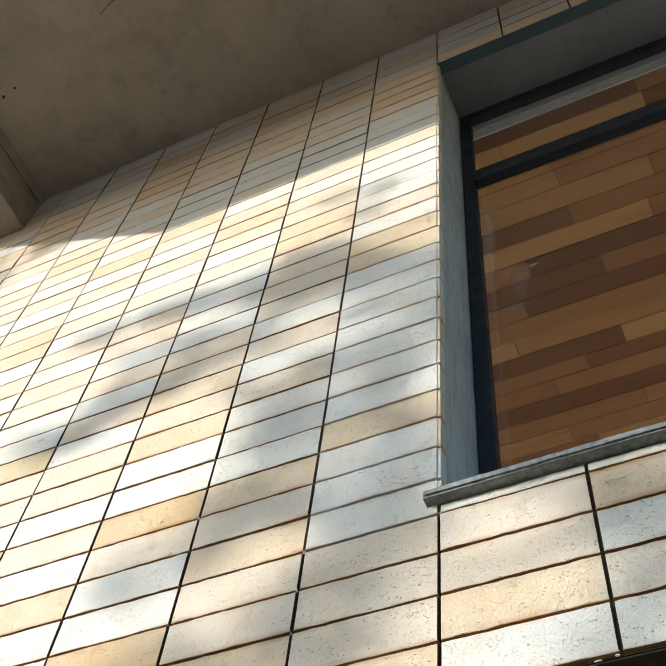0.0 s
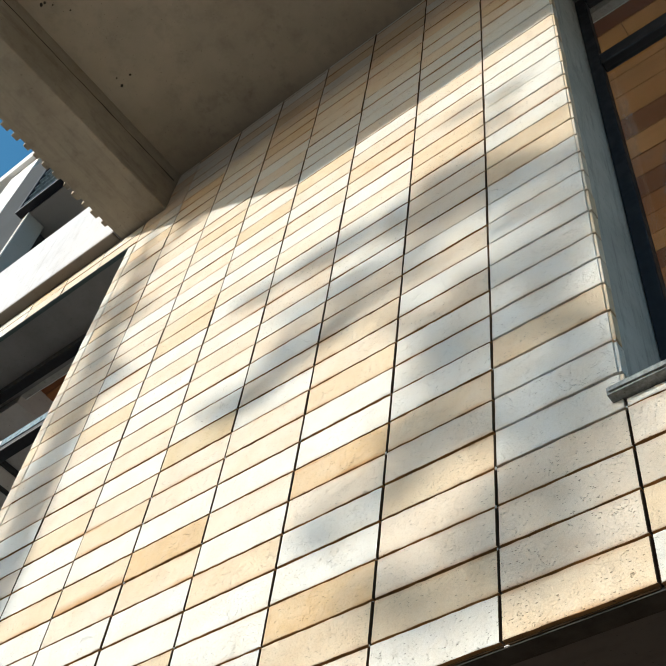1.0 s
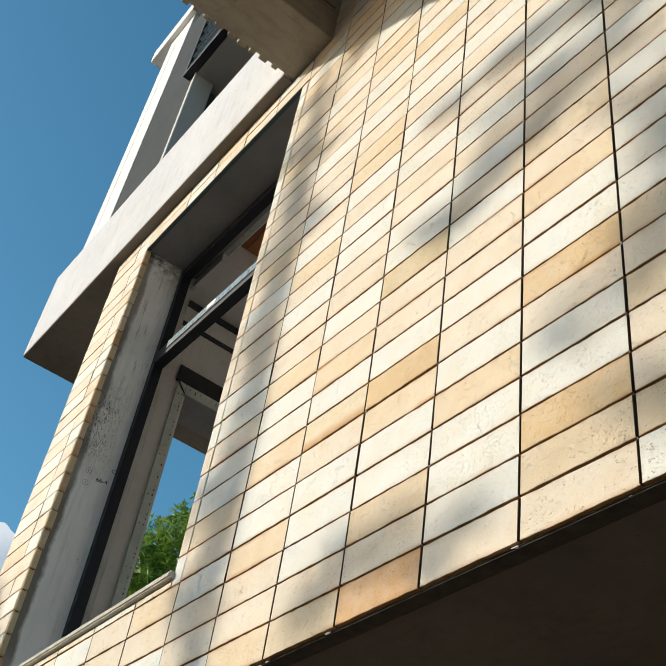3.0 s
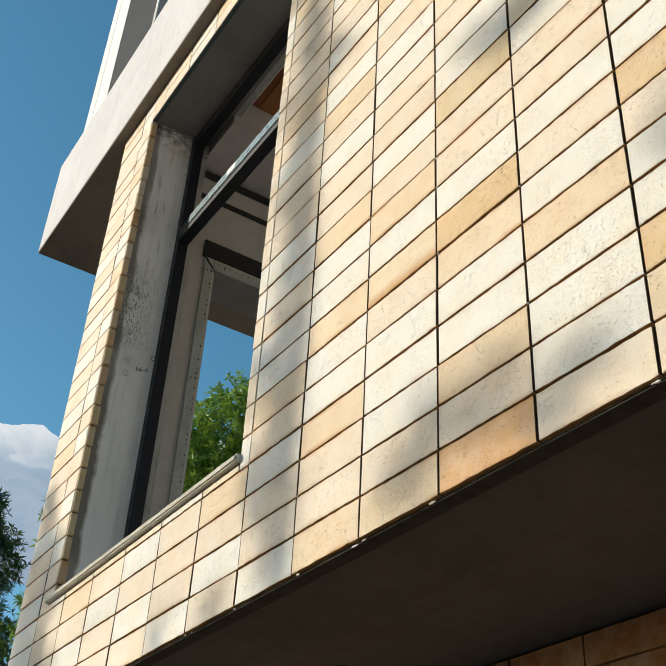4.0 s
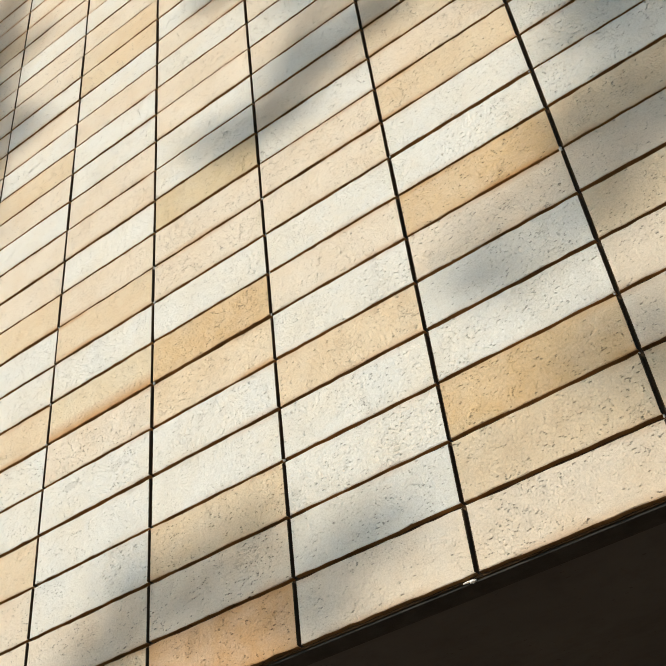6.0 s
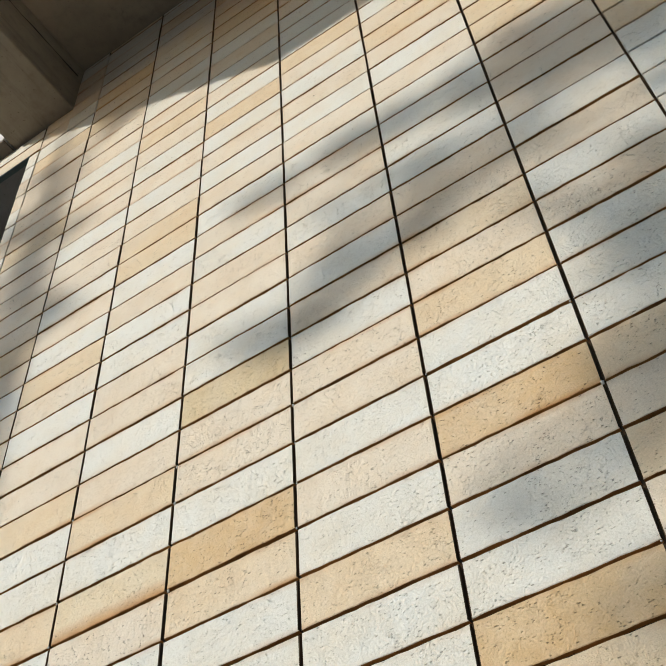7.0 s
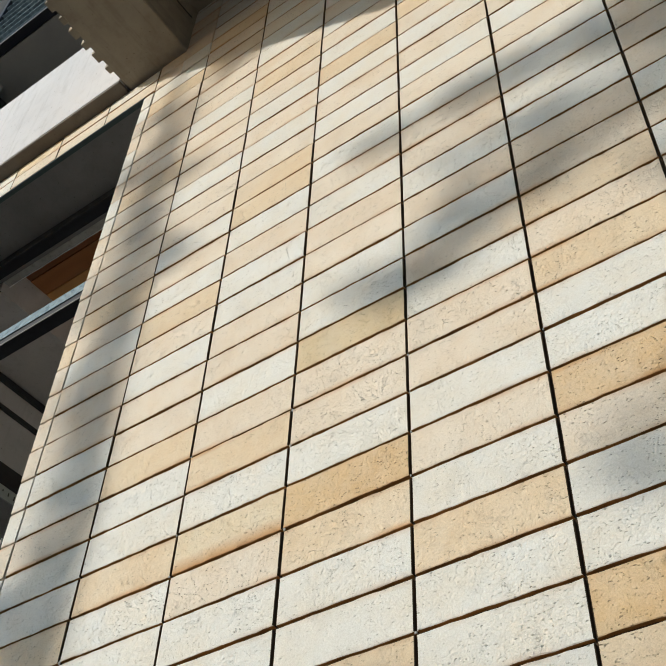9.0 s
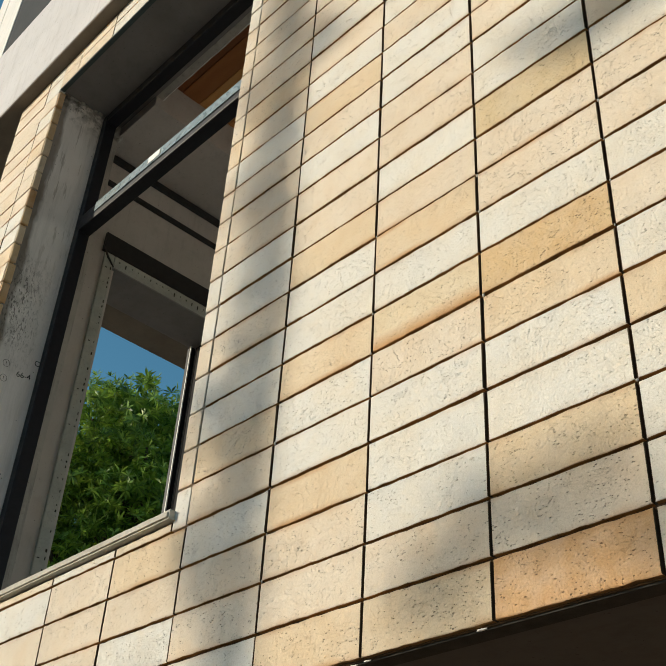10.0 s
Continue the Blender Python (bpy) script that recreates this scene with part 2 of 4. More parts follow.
def wood_material():
    n = Nodes("ceiling_wood")
    island = n.tree.nodes.new("ShaderNodeNewGeometry").outputs["Random Per Island"]
    tone = n.mix(n.ramp(island, 0.05, 0.55), (0.60, 0.31, 0.110), (0.37, 0.150, 0.050))
    tone = n.mix(n.ramp(island, 0.60, 0.95), tone, (0.19, 0.064, 0.026))
    grain = n.noise(24.0, 6, 0.65, n.scaled(0.10, 1.0, 1.0))
    broad = n.noise(9.0, 3, 0.6, n.scaled(0.12, 1.6, 1.0))
    body = n.mix(n.math("MULTIPLY", n.ramp(grain, 0.42, 0.70), 0.40), tone, n.mix(0.6, tone, (0.11, 0.04, 0.015)))
    body = n.mix(n.math("MULTIPLY", n.ramp(broad, 0.56, 0.62), 0.30), body, n.mix(0.6, body, (0.16, 0.055, 0.02)))
    n.bump(grain, 0.15, 0.001)
    return n.done(body, 0.62, specular=0.25)


M_WOOD = wood_material()


def leaf_material(name, light, dark):
    n = Nodes(name)
    island = n.tree.nodes.new("ShaderNodeNewGeometry").outputs["Random Per Island"]
    body = n.mix(island, light, dark)
    n.done(body, 0.42)
    n.bsdf.inputs["Subsurface Weight"].default_value = 0.0
    trans = n.tree.nodes.new("ShaderNodeBsdfTranslucent")
    n.put(trans.inputs["Color"], n.mix(0.5, body, (0.30, 0.42, 0.05)))
    both = n.tree.nodes.new("ShaderNodeMixShader")
    both.inputs[0].default_value = 0.29
    out = n.tree.nodes["Material Output"]
    n.tree.links.new(n.bsdf.outputs[0], both.inputs[1])
    n.tree.links.new(trans.outputs[0], both.inputs[2])
    n.tree.links.new(both.outputs[0], out.inputs["Surface"])
    return n.mat


M_LEAF = leaf_material("bright_leaf", (0.31, 0.50, 0.075), (0.035, 0.10, 0.018))
M_LEAF_SHRUB = leaf_material("shrub_leaf", (0.17, 0.31, 0.055), (0.035, 0.09, 0.02))
M_LEAF_DARK = leaf_material("dark_leaf", (0.022, 0.050, 0.022), (0.010, 0.026, 0.014))
M_BARK = plaster("bark", (0.16, 0.12, 0.085), (0.09, 0.065, 0.045), 20.0, streaks=0.6, bump=0.6)


def cloud_material():
    """Glowing far cloud: bright crest, dull blue-grey body with paler drifts."""
    n = Nodes("cloud_white")
    at = n.tree.nodes.new("ShaderNodeSeparateXYZ")
    n.put(at.inputs[0], n.position)
    high = n.math("ADD", n.math("SUBTRACT", at.outputs[2], n.math("MULTIPLY", at.outputs[1], 0.3)), n.math("MULTIPLY", n.noise(0.035, 5, 0.6), 30.0))
    drift = n.math("MULTIPLY", n.ramp(n.noise(0.018, 4, 0.6, n.scaled(1.0, 0.5, 1.6)), 0.45, 0.65), 0.5)
    body = n.mix(drift, (0.33, 0.44, 0.58), (0.52, 0.63, 0.75))
    glow = n.mix(n.ramp(high, 260.0, 284.0), body, (0.78, 0.84, 0.90))
    n.done((0.10, 0.10, 0.10), 1.0, specular=0.0)
    n.put(n.bsdf.inputs["Emission Color"], glow)
    n.bsdf.inputs["Emission Strength"].default_value = 1.0
    return n.mat


M_CLOUD = cloud_material()


# ---- building blocks ----
def box(bm, x0, x1, y0, y1, z0, z1, bevel=0.0):
    made = bmesh.ops.create_cube(bm, size=1.0)["verts"]
    for v in made:
        v.co = Vector(((x0 + x1) / 2 + v.co.x * (x1 - x0), (y0 + y1) / 2 + v.co.y * (y1 - y0), (z0 + z1) / 2 + v.co.z * (z1 - z0)))
    if bevel:
        edges = list({e for v in made for e in v.link_edges})
        bmesh.ops.bevel(bm, geom=edges, offset=bevel, segments=2, affect="EDGES", profile=0.5)
    return bm


def mesh_of(name, bm, material):
    me = bpy.data.meshes.new(name)
    bm.to_mesh(me)
    bm.free()
    if material:
        me.materials.append(material)
    return me


def part(name, bm, material, parent=None, label=""):
    ob = new(name, mesh_of(name, bm, material))
    if parent:
        ob.parent = parent
        ob.matrix_parent_inverse = parent.matrix_world.inverted()
    return tagged(ob, label)


def boxes(name, material, parent, *rows, bevel=0.0, label=""):
    bm = bmesh.new()
    for r in rows:
        box(bm, *r, bevel=bevel)
    return part(name, bm, material, parent, label)


def structure(name, material, label, category, *rows, bevel=0.0):
    return tagged(boxes(name, material, None, *rows, bevel=bevel), label, category, kind="structure")


def hub(name, x, y, z, label, category, group="", kind=""):
    ob = new(name)
    ob.empty_display_size = 0.1
    ob.matrix_world = pose(x, y, z)
    bpy.context.view_layer.update()
    return tagged(ob, label, category, group, kind)


def tube(bm, points, radii, sides=8):
    """A tapered limb through the given points."""
    rings = []
    for i, p in enumerate(points):
        a, b = Vector(points[max(i - 1, 0)]), Vector(points[min(i + 1, len(points) - 1)])
        turn = (b - a).to_track_quat("Z", "Y")
        rings.append([bm.verts.new(Vector(p) + turn @ Vector((radii[i] * math.cos(k * math.tau / sides), radii[i] * math.sin(k * math.tau / sides), 0))) for k in range(sides)])
    for lo, hi in zip(rings, rings[1:]):
        for k in range(sides):
            bm.faces.new((lo[k], lo[(k + 1) % sides], hi[(k + 1) % sides], hi[k]))
    for ring in (rings[0], rings[-1]):
        bm.faces.new(ring)
    return bm


# ---- sizes of the tiled front ----
W, P = 0.25, 0.09                     # tile pitch along and up
Z0 = 2.40                             # underside of the first floor
TOP = 5.575                           # soffit of the canopy
JOINT, JOINT_H = 0.0040, 0.0056      # standing and lying joints
LW0, LW1, RW0, RW1 = -3.38, -2.05, -0.001, 2.60   # the two windows
SILL, LINTEL_L, LINTEL_R = 2.80, 5.115, 5.175
PIER0, EAST = -3.75, 4.0
BAND = 5.26                           # underside of the white slab band

# ---- large structure ----
ground = structure("ground", M_PAVE, "pale sandy concrete ground in front of the building", "ground", (-400, 400, -400, 400, -0.3, 0.0))
# made-up strip out of view, dims the underside and ground floor wall
pavement = structure("pavement", M_BOUNCE_CUT, "unseen dark ground strip added to cut bounce light", "pavement", (-6.0, EAST + 2, -2.6, 0.70, 0.001, 0.06), bevel=0.01)
THICK = 0.30


def wall(name, x0, x1, z0, z1, label="wall behind cream stoneware tiles with dark mortar joints"):
    low = z0 + 0.2 if z0 == Z0 else z0
    w = structure(name, M_REVEAL, label, "wall", (x0, x1, 0.022, THICK, low, z1))
    boxes("mortar", M_MORTAR, w, (x0 + 0.003, x1 - 0.003, 0.0085, 0.0218, z0, z1 - 0.003), label="dark recessed mortar")
    return w


wall_middle = wall("wall_middle", LW1, RW0, Z0, 5.272)
wall_head = wall("wall_head", -1.88, RW0, 5.272, TOP)
wall_pier = wall("wall_pier", PIER0, LW0, Z0, BAND)
wall_sill_left = wall("wall_sill_left", LW0, LW1, Z0, SILL - 0.02)
wall_lintel_left = wall("wall_lintel_left", LW0, LW1, LINTEL_L, BAND)
wall_sill_right = wall("wall_sill_right", RW0, RW1, Z0, SILL - 0.02)
wall_lintel_right = wall("wall_lintel_right", RW0, RW1, LINTEL_R, TOP)
wall_east = wall("wall_east", RW1, EAST, Z0, TOP)
wall_ground = structure("wall_ground", M_REVEAL, "recessed ground floor wall with cream tiles", "wall", (-3.6, EAST, 0.722, 0.95, 0, Z0))
boxes("mortar", M_MORTAR, wall_ground, (-3.6, EAST, 0.7085, 0.7218, 0, Z0 - 0.002), label="dark recessed mortar")
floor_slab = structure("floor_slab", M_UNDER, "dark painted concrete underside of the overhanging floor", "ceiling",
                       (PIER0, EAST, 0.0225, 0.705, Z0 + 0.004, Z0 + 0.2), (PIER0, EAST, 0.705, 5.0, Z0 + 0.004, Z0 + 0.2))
soffit_edge = structure("trim_soffit_edge", M_SEAM, "dark rough mortar edge under the lowest tile course", "trim", (PIER0, EAST, 0.011, 0.044, Z0 - 0.003, Z0 + 0.0035), (PIER0, EAST, 0.046, 0.053, Z0 + 0.0005, Z0 + 0.0035), bevel=0.001)

bm = bmesh.new()
rng = random.Random(31)
for c in range(-14, 7):
    for _ in range(rng.choice((0, 1, 1, 2))):
        at = (c * W + rng.uniform(-0.035, 0.05), rng.uniform(0.004, 0.012), Z0 - rng.uniform(0.0, 0.003))
        bmesh.ops.create_icosphere(bm, subdivisions=1, radius=rng.uniform(0.0018, 0.0034), matrix=Matrix.Translation(at) @ Matrix.Diagonal((rng.uniform(1.0, 5.0), 1, 0.8, 1)))
part("mortar_crumbs", bm, M_WHITE, soffit_edge, "crumbs of pale mortar")

# canopy over the middle bay: slab, edge beam with a ragged lower arris
D = 1.63
canopy = structure("ceiling_canopy", M_SOFFIT, "stained bare concrete canopy soffit", "ceiling", (-1.88, EAST, -D, 0.3, TOP, TOP + 0.25))
beam = structure("canopy_beam", M_BEAM, "rough concrete edge beam of the canopy with a ragged arris", "beam",
                 (-2.16, -1.88, -D, 0.3, 5.272, TOP + 0.25), (-1.88, EAST, -D, -D + 0.22, 5.272, TOP - 0.002), bevel=0.006)
rng = random.Random(11)
bm = bmesh.new()
y = -D + 0.02
while y < -0.07:
    long = rng.uniform(0.028, 0.042)
    out = rng.uniform(0.006, 0.014)
    box(bm, -2.167 - out, -2.15, y, y + long, 5.273 - rng.uniform(0, 0.003), 5.292 + rng.uniform(0, 0.03), bevel=0.003)
    y += long + rng.uniform(0.020, 0.028)
part("ragged_arris", bm, M_BEAM, beam, "broken mortar teeth")

seam = random.Random(14)
bm = bmesh.new()
pts = [(-1.8795 + seam.uniform(-0.0006, 0.0006), -D + 0.24 + (D - 0.26) * k / 24, 5.493 + seam.uniform(-0.002, 0.002)) for k in range(25)]
part("board_seam", tube(bm, pts, [seam.uniform(0.0008, 0.0026) for _ in pts], 5), M_SEAM, beam, "dark seam left by the shuttering boards")

# white slab band over the left bay, and the storey above it
band = structure("slab_band", M_BAND, "white painted slab band with a plain parapet face", "parapet",
                 (-4.89, -2.165, -0.052, 0.10, BAND + 0.012, 5.94), (-4.89, -2.165, 0.10, 3.4, BAND + 0.012, BAND + 0.18))
# thin sheet below the band, much darker than its white face
boxes("underside", M_UNDERBAND, band, (-4.888, -2.165, -0.050, 3.4, BAND, BAND + 0.0118), label="dark brown-grey underside sheet")
upper = hub("upper_storey", -3.6, 0.3, 5.94, "white and grey upper storey set above the slab band", "building")
boxes("corner_pier", M_WHITE, upper, (-4.53, -4.412, -0.05, 0.25, 5.94, 8.30), (-4.40, -4.18, -0.05, 0.25, 5.94, 8.30), (-4.413, -4.399, -0.04, 0.25, 5.94, 8.30), label="white grooved corner pier")
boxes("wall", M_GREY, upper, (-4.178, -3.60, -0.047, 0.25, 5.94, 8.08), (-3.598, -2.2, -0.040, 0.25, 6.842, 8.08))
boxes("recess_ceiling", M_RECESS, upper, (-3.60, -2.2, -0.045, 0.18, 6.80, 6.84), label="grey ceiling of the recess")
boxes("recess_back", M_STEEL, upper, (-3.60, -2.2, 0.18, 0.20, 5.94, 6.84), label="dark opening at the back of the recess")
boxes("fin_edge", M_WHITE, upper, (-3.545, -3.533, -0.054, -0.047, 5.94, 6.80), label="white edge bead")
boxes("fin", M_PALE, upper, (-3.598, -3.535, -0.047, 0.078, 5.94, 6.798), bevel=0.003, label="light grey side return")
boxes("roof_slab", M_WHITE, upper, (-4.80, -2.2, -0.09, 1.2, 8.30, 8.45), bevel=0.01, label="white roof slab")
louvre = hub("louvre_window", -3.1, -0.05, 6.80, "open black framed louvre window with pale glass slats", "window")
boxes("frame", M_FRAME, louvre, (-3.62, -2.5, -0.10, -0.049, 6.80, 6.835), (-3.62, -3.585, -0.10, -0.049, 6.835, 7.9), bevel=0.003)
for k in range(9):
    boxes("slat", M_TAPE, louvre, (-3.58, -2.5, -0.095, -0.05, 6.88 + 0.1 * k, 6.888 + 0.1 * k))
wall_upper = structure("wall_upper", M_WHITE, "plain white wall of the storey above the canopy", "wall", (-2.16, EAST, 0.30, 0.5, TOP + 0.25, 8.3))

# ---- rooms behind the windows ----
# out of view; acts as a reflector for the plank ceiling
room_floor = structure("floor", M_FLOOR_BOUNCE, "unseen room floor, kept pale to bounce light onto the ceiling", "floor", (-3.5, EAST, THICK, 5.0, Z0 + 0.202, Z0 + 0.24))
wall_side = structure("wall_side", M_ROOM, "unfinished plastered side wall with a window opening", "wall",
                      (-3.735, -3.5, THICK, 0.47, Z0 + 0.24, BAND), (-3.735, -3.5, 1.05, 5.0, Z0 + 0.24, BAND),
                      (-3.735, -3.5, 0.47, 1.05, 4.66, BAND), (-3.735, -3.5, 0.47, 1.05, Z0 + 0.24, 3.0))
# never in view; the opening is made up to let light into the room
wall_back = structure("wall_back", M_ROOM, "unseen plastered back wall with an opening added for light", "wall",
                      (-3.5, EAST, 5.0, 5.2, Z0 + 0.24, 2.9), (-3.5, EAST, 5.0, 5.2, 5.12, BAND), (-3.5, -3.0, 5.0, 5.2, 2.9, 5.12), (3.5, EAST, 5.0, 5.2, 2.9, 5.12))
wall_right = structure("wall_room_end", M_ROOM, "plain plastered end wall of the room", "wall", (EAST - 0.2, EAST, THICK, 5.0, Z0 + 0.24, BAND))
room_beam = structure("room_beam", M_ROOM, "plastered ceiling beam above the side window", "beam", (-3.5, -3.12, THICK, 5.0, 5.06, 5.235))
ceiling_slab = structure("ceiling_slab", M_CONCRETE, "concrete slab above the wooden ceiling", "ceiling", (-3.12, EAST, THICK, 5.0, 5.238, BAND + 0.1))

# made-up sheet above the planks, paints their gaps dark as if in shade
structure("ceiling_gap_dark", M_SEAM, "added dark sheet that stands for shade in the plank gaps", "ceiling", (-3.12, EAST - 0.2, THICK, 4.7, 5.2372, 5.2378))
bm = bmesh.new()
rng = random.Random(5)
y = THICK + 0.02
while y < 4.6:
    wide = rng.choice((0.075, 0.085, 0.09, 0.09))
    x = -3.12 + rng.uniform(-0.8, 0.0)
    while x < EAST - 0.2:
        long = rng.uniform(0.55, 1.25)
        a, b = max(x, -3.12), min(x + long, EAST - 0.2)
        if b - a > 0.03:
            box(bm, a + 0.0015, b - 0.0015, y + 0.0016, y + wide - 0.0016, 5.222 + rng.uniform(0, 0.004), 5.237)
        x += long
    y += wide
wood = tagged(part("ceiling_planks", bm, M_WOOD, None), "brown wooden plank ceiling of mixed tones", "ceiling", kind="structure")


# ---- windows ----
def window(name, x0, x1, transom, lintel, label, y0, glazed=True):
    w = hub(name, (x0 + x1) / 2, 0.22, SILL, label, "window", kind="structure")
    f, y1 = 0.040, 0.26
    top = lintel - 0.012
    boxes("window_frame", M_FRAME, w, (x0 + 0.002, x0 + f, y0, y1, SILL, top), (x1 - f, x1 - 0.002, y0, y1, SILL, top),
          (x0 + f, x1 - f, y0, y1, top - f - 0.01, top), (x0 + f, x1 - f, y0, y1, SILL, SILL + f), bevel=0.003)
    boxes("transom", M_FRAME, w, (x0 + f, x1 - f, y0 - 0.004, y1, transom, transom + 0.075), bevel=0.004, label="black aluminium transom")
    for z0, z1 in ((SILL + f, transom), (transom + 0.075, top - f - 0.01)) if glazed else ():
        pane = boxes("pane", M_GLASS, w, (x0 + f - 0.004, x1 - f + 0.004, 0.240, 0.246, z0 - 0.004, z1 + 0.004), label="clear glass pane")
        pane.visible_shadow = False
    return w


window_1 = window("window_1", LW0, LW1, 4.455, LINTEL_L, "black aluminium window frame with a transom, not yet glazed", 0.212, glazed=False)
boxes("protective_tape", M_TAPE, window_1, (LW0 + 0.15, LW1 - 0.06, 0.2035, 0.2075, 4.483, 4.527), label="silvery protective tape strip")
boxes("sticker", M_LABEL, window_1, (LW0 + 0.50, LW0 + 0.57, 0.2005, 0.2033, 4.490, 4.520), label="small white sticker")
window_2 = window("window_2", RW0, RW1, 4.548, LINTEL_R, "black aluminium window with a low transom under the canopy", 0.222)
# strips that draw the shaded underside of the lintel tiles
lip_l = structure("trim_lintel_left", M_LINTEL_EDGE, "dark strip standing for the shaded lower edge of the lintel tiles", "trim", (LW0, LW1, 0.001, 0.020, LINTEL_L - 0.006, LINTEL_L - 0.001))
lip_r = structure("trim_lintel_right", M_LINTEL_EDGE, "dark strip standing for the shaded lower edge of the lintel tiles", "trim", (RW0, RW1, 0.001, 0.045, LINTEL_R - 0.006, LINTEL_R - 0.001))


def sill(name, x0, x1, out, thick, z, material, label):
    bm = bmesh.new()
    box(bm, x0, x1, -out, 0.20, z - thick, z)
    bmesh.ops.subdivide_edges(bm, edges=[e for e in bm.edges if abs(e.verts[0].co.x - e.verts[1].co.x) > 0.5], cuts=24, use_grid_fill=True)
    bmesh.ops.bevel(bm, geom=[e for e in bm.edges if all(v.co.y < -out + 1e-4 for v in e.verts)], offset=0.004, segments=2, affect="EDGES")
    r = random.Random(3)
    for v in bm.verts:
        v.co += Vector((0, r.uniform(-0.0008, 0.0008) if v.co.y < 0 else 0, r.uniform(-0.0006, 0.0006)))
    return tagged(part(name, bm, material), label, "window sill", kind="structure")


sill_left = sill("window_sill_left", LW0 - 0.03, LW1 + 0.006, 0.018, 0.020, SILL + 0.004, M_SILL, "thin rough cement window sill")
sill_right = sill("window_sill_right", RW0 - 0.020, RW1, 0.024, 0.018, SILL + 0.001, M_STONE, "speckled grey granite window sill")

# side window in the far wall of the left room
side = hub("side_window", -3.6, 0.72, 3.0, "side window opening with a dark steel lintel and timber lining", "window", kind="structure")
boxes("lintel_plate", M_STEEL, side, (-3.735, -3.486, 0.40, 1.07, 4.566, 4.658), label="dark steel lintel plate")
boxes("lining", M_LINING, side, (-3.503, -3.487, 0.458, 1.05, 4.506, 4.5645), (-3.56, -3.4875, 0.412, 0.4565, 3.0, 4.5645), bevel=0.003, label="pale nailed timber lining")
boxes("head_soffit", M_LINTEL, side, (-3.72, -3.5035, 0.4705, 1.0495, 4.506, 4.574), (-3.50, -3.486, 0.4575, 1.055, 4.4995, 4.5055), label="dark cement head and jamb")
holes = random.Random(41)
bm = bmesh.new()
for k in range(62):
    if holes.random() < 0.4:
        continue
    z = 3.02 + 0.0245 * k + holes.uniform(-0.004, 0.004)
    box(bm, -3.4878, -3.4862, 0.446 + holes.uniform(-0.002, 0.002), 0.4495 + holes.uniform(0, 0.002), z, z + holes.uniform(0.004, 0.013))
    if k % 3 == 0:
        box(bm, -3.4878, -3.4862, 0.424 + holes.uniform(-0.003, 0.003), 0.428 + holes.uniform(0, 0.003), z, z + 0.004)
for k in range(18):
    y = 0.48 + 0.031 * k
    box(bm, -3.4872, -3.4858, y, y + 0.005, 4.528 + holes.uniform(-0.006, 0.014), 4.545)
part("nail_holes", bm, M_WIRE, side, "dark nail holes")
bm = bmesh.new()
part("mitre_gap", tube(bm, [(-3.4855, 0.409, 4.566), (-3.4855, 0.425, 4.540), (-3.4855, 0.458, 4.505)], [0.004, 0.005, 0.003], 6), M_WIRE, side, "dark gap at the mitred corner")
boxes("sash", M_FRAME, side, (-3.735, -3.705, 1.025, 1.049, 3.0, 4.505), (-3.735, -3.705, 0.48, 1.025, 3.0, 3.05), bevel=0.003)
boxes("jamb_lining", M_JAMB_SHADE, side, (-3.698, -3.4875, 1.0445, 1.055, 3.0, 4.504), label="jamb lining with its shade put into a dark grey")
boxes("jamb_board", M_JAMB_SHADE, side, (-3.56, -3.4868, 1.0565, 1.23, 3.0, 4.5655), bevel=0.003, label="jamb board with its shade put into a dark grey")
boxes("sash_edge", M_LABEL, side, (-3.7045, -3.699, 1.019, 1.0245, 3.0, 4.504), label="white sash edge strip")
channel = structure("ceiling_channel", M_STEEL, "dark steel channels on the side wall below the beam", "trim",
                    (-3.5, -3.47, THICK, 5.0, 5.02, 5.05), (-3.5, -3.485, THICK, 5.0, 4.90, 4.92))
channel_strip = structure("wall_strip", M_ROOM, "grey strip between the steel channels", "trim", (-3.5, -3.488, THICK, 5.0, 4.92, 5.02))

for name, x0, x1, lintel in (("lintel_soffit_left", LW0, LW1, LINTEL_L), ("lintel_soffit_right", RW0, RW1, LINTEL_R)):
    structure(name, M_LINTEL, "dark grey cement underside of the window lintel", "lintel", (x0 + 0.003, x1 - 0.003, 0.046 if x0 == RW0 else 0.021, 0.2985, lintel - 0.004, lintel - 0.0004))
# inner lintels behind the frames, with a white plaster bead along their edge
for name, x0, x1, lintel in (("inner_lintel_left", LW0, LW1, LINTEL_L), ("inner_lintel_right", RW0, RW1, LINTEL_R)):
    inner = structure(name, M_REVEAL, "grey cement inner lintel with a white plaster bead", "lintel", (x0 + 0.001, x1 - 0.001, THICK, 0.330, lintel - 0.002, 5.2215))
    bm = bmesh.new()
    wob = random.Random(len(name))
    pts = [(x0 + 0.004 + (x1 - x0 - 0.008) * k / 30, 0.3325 + wob.uniform(-0.0012, 0.0012), lintel - 0.001) for k in range(31)]
    part("bead", tube(bm, pts, [wob.uniform(0.0016, 0.0034) for _ in pts], 6), M_LABEL, inner, "white plaster bead")


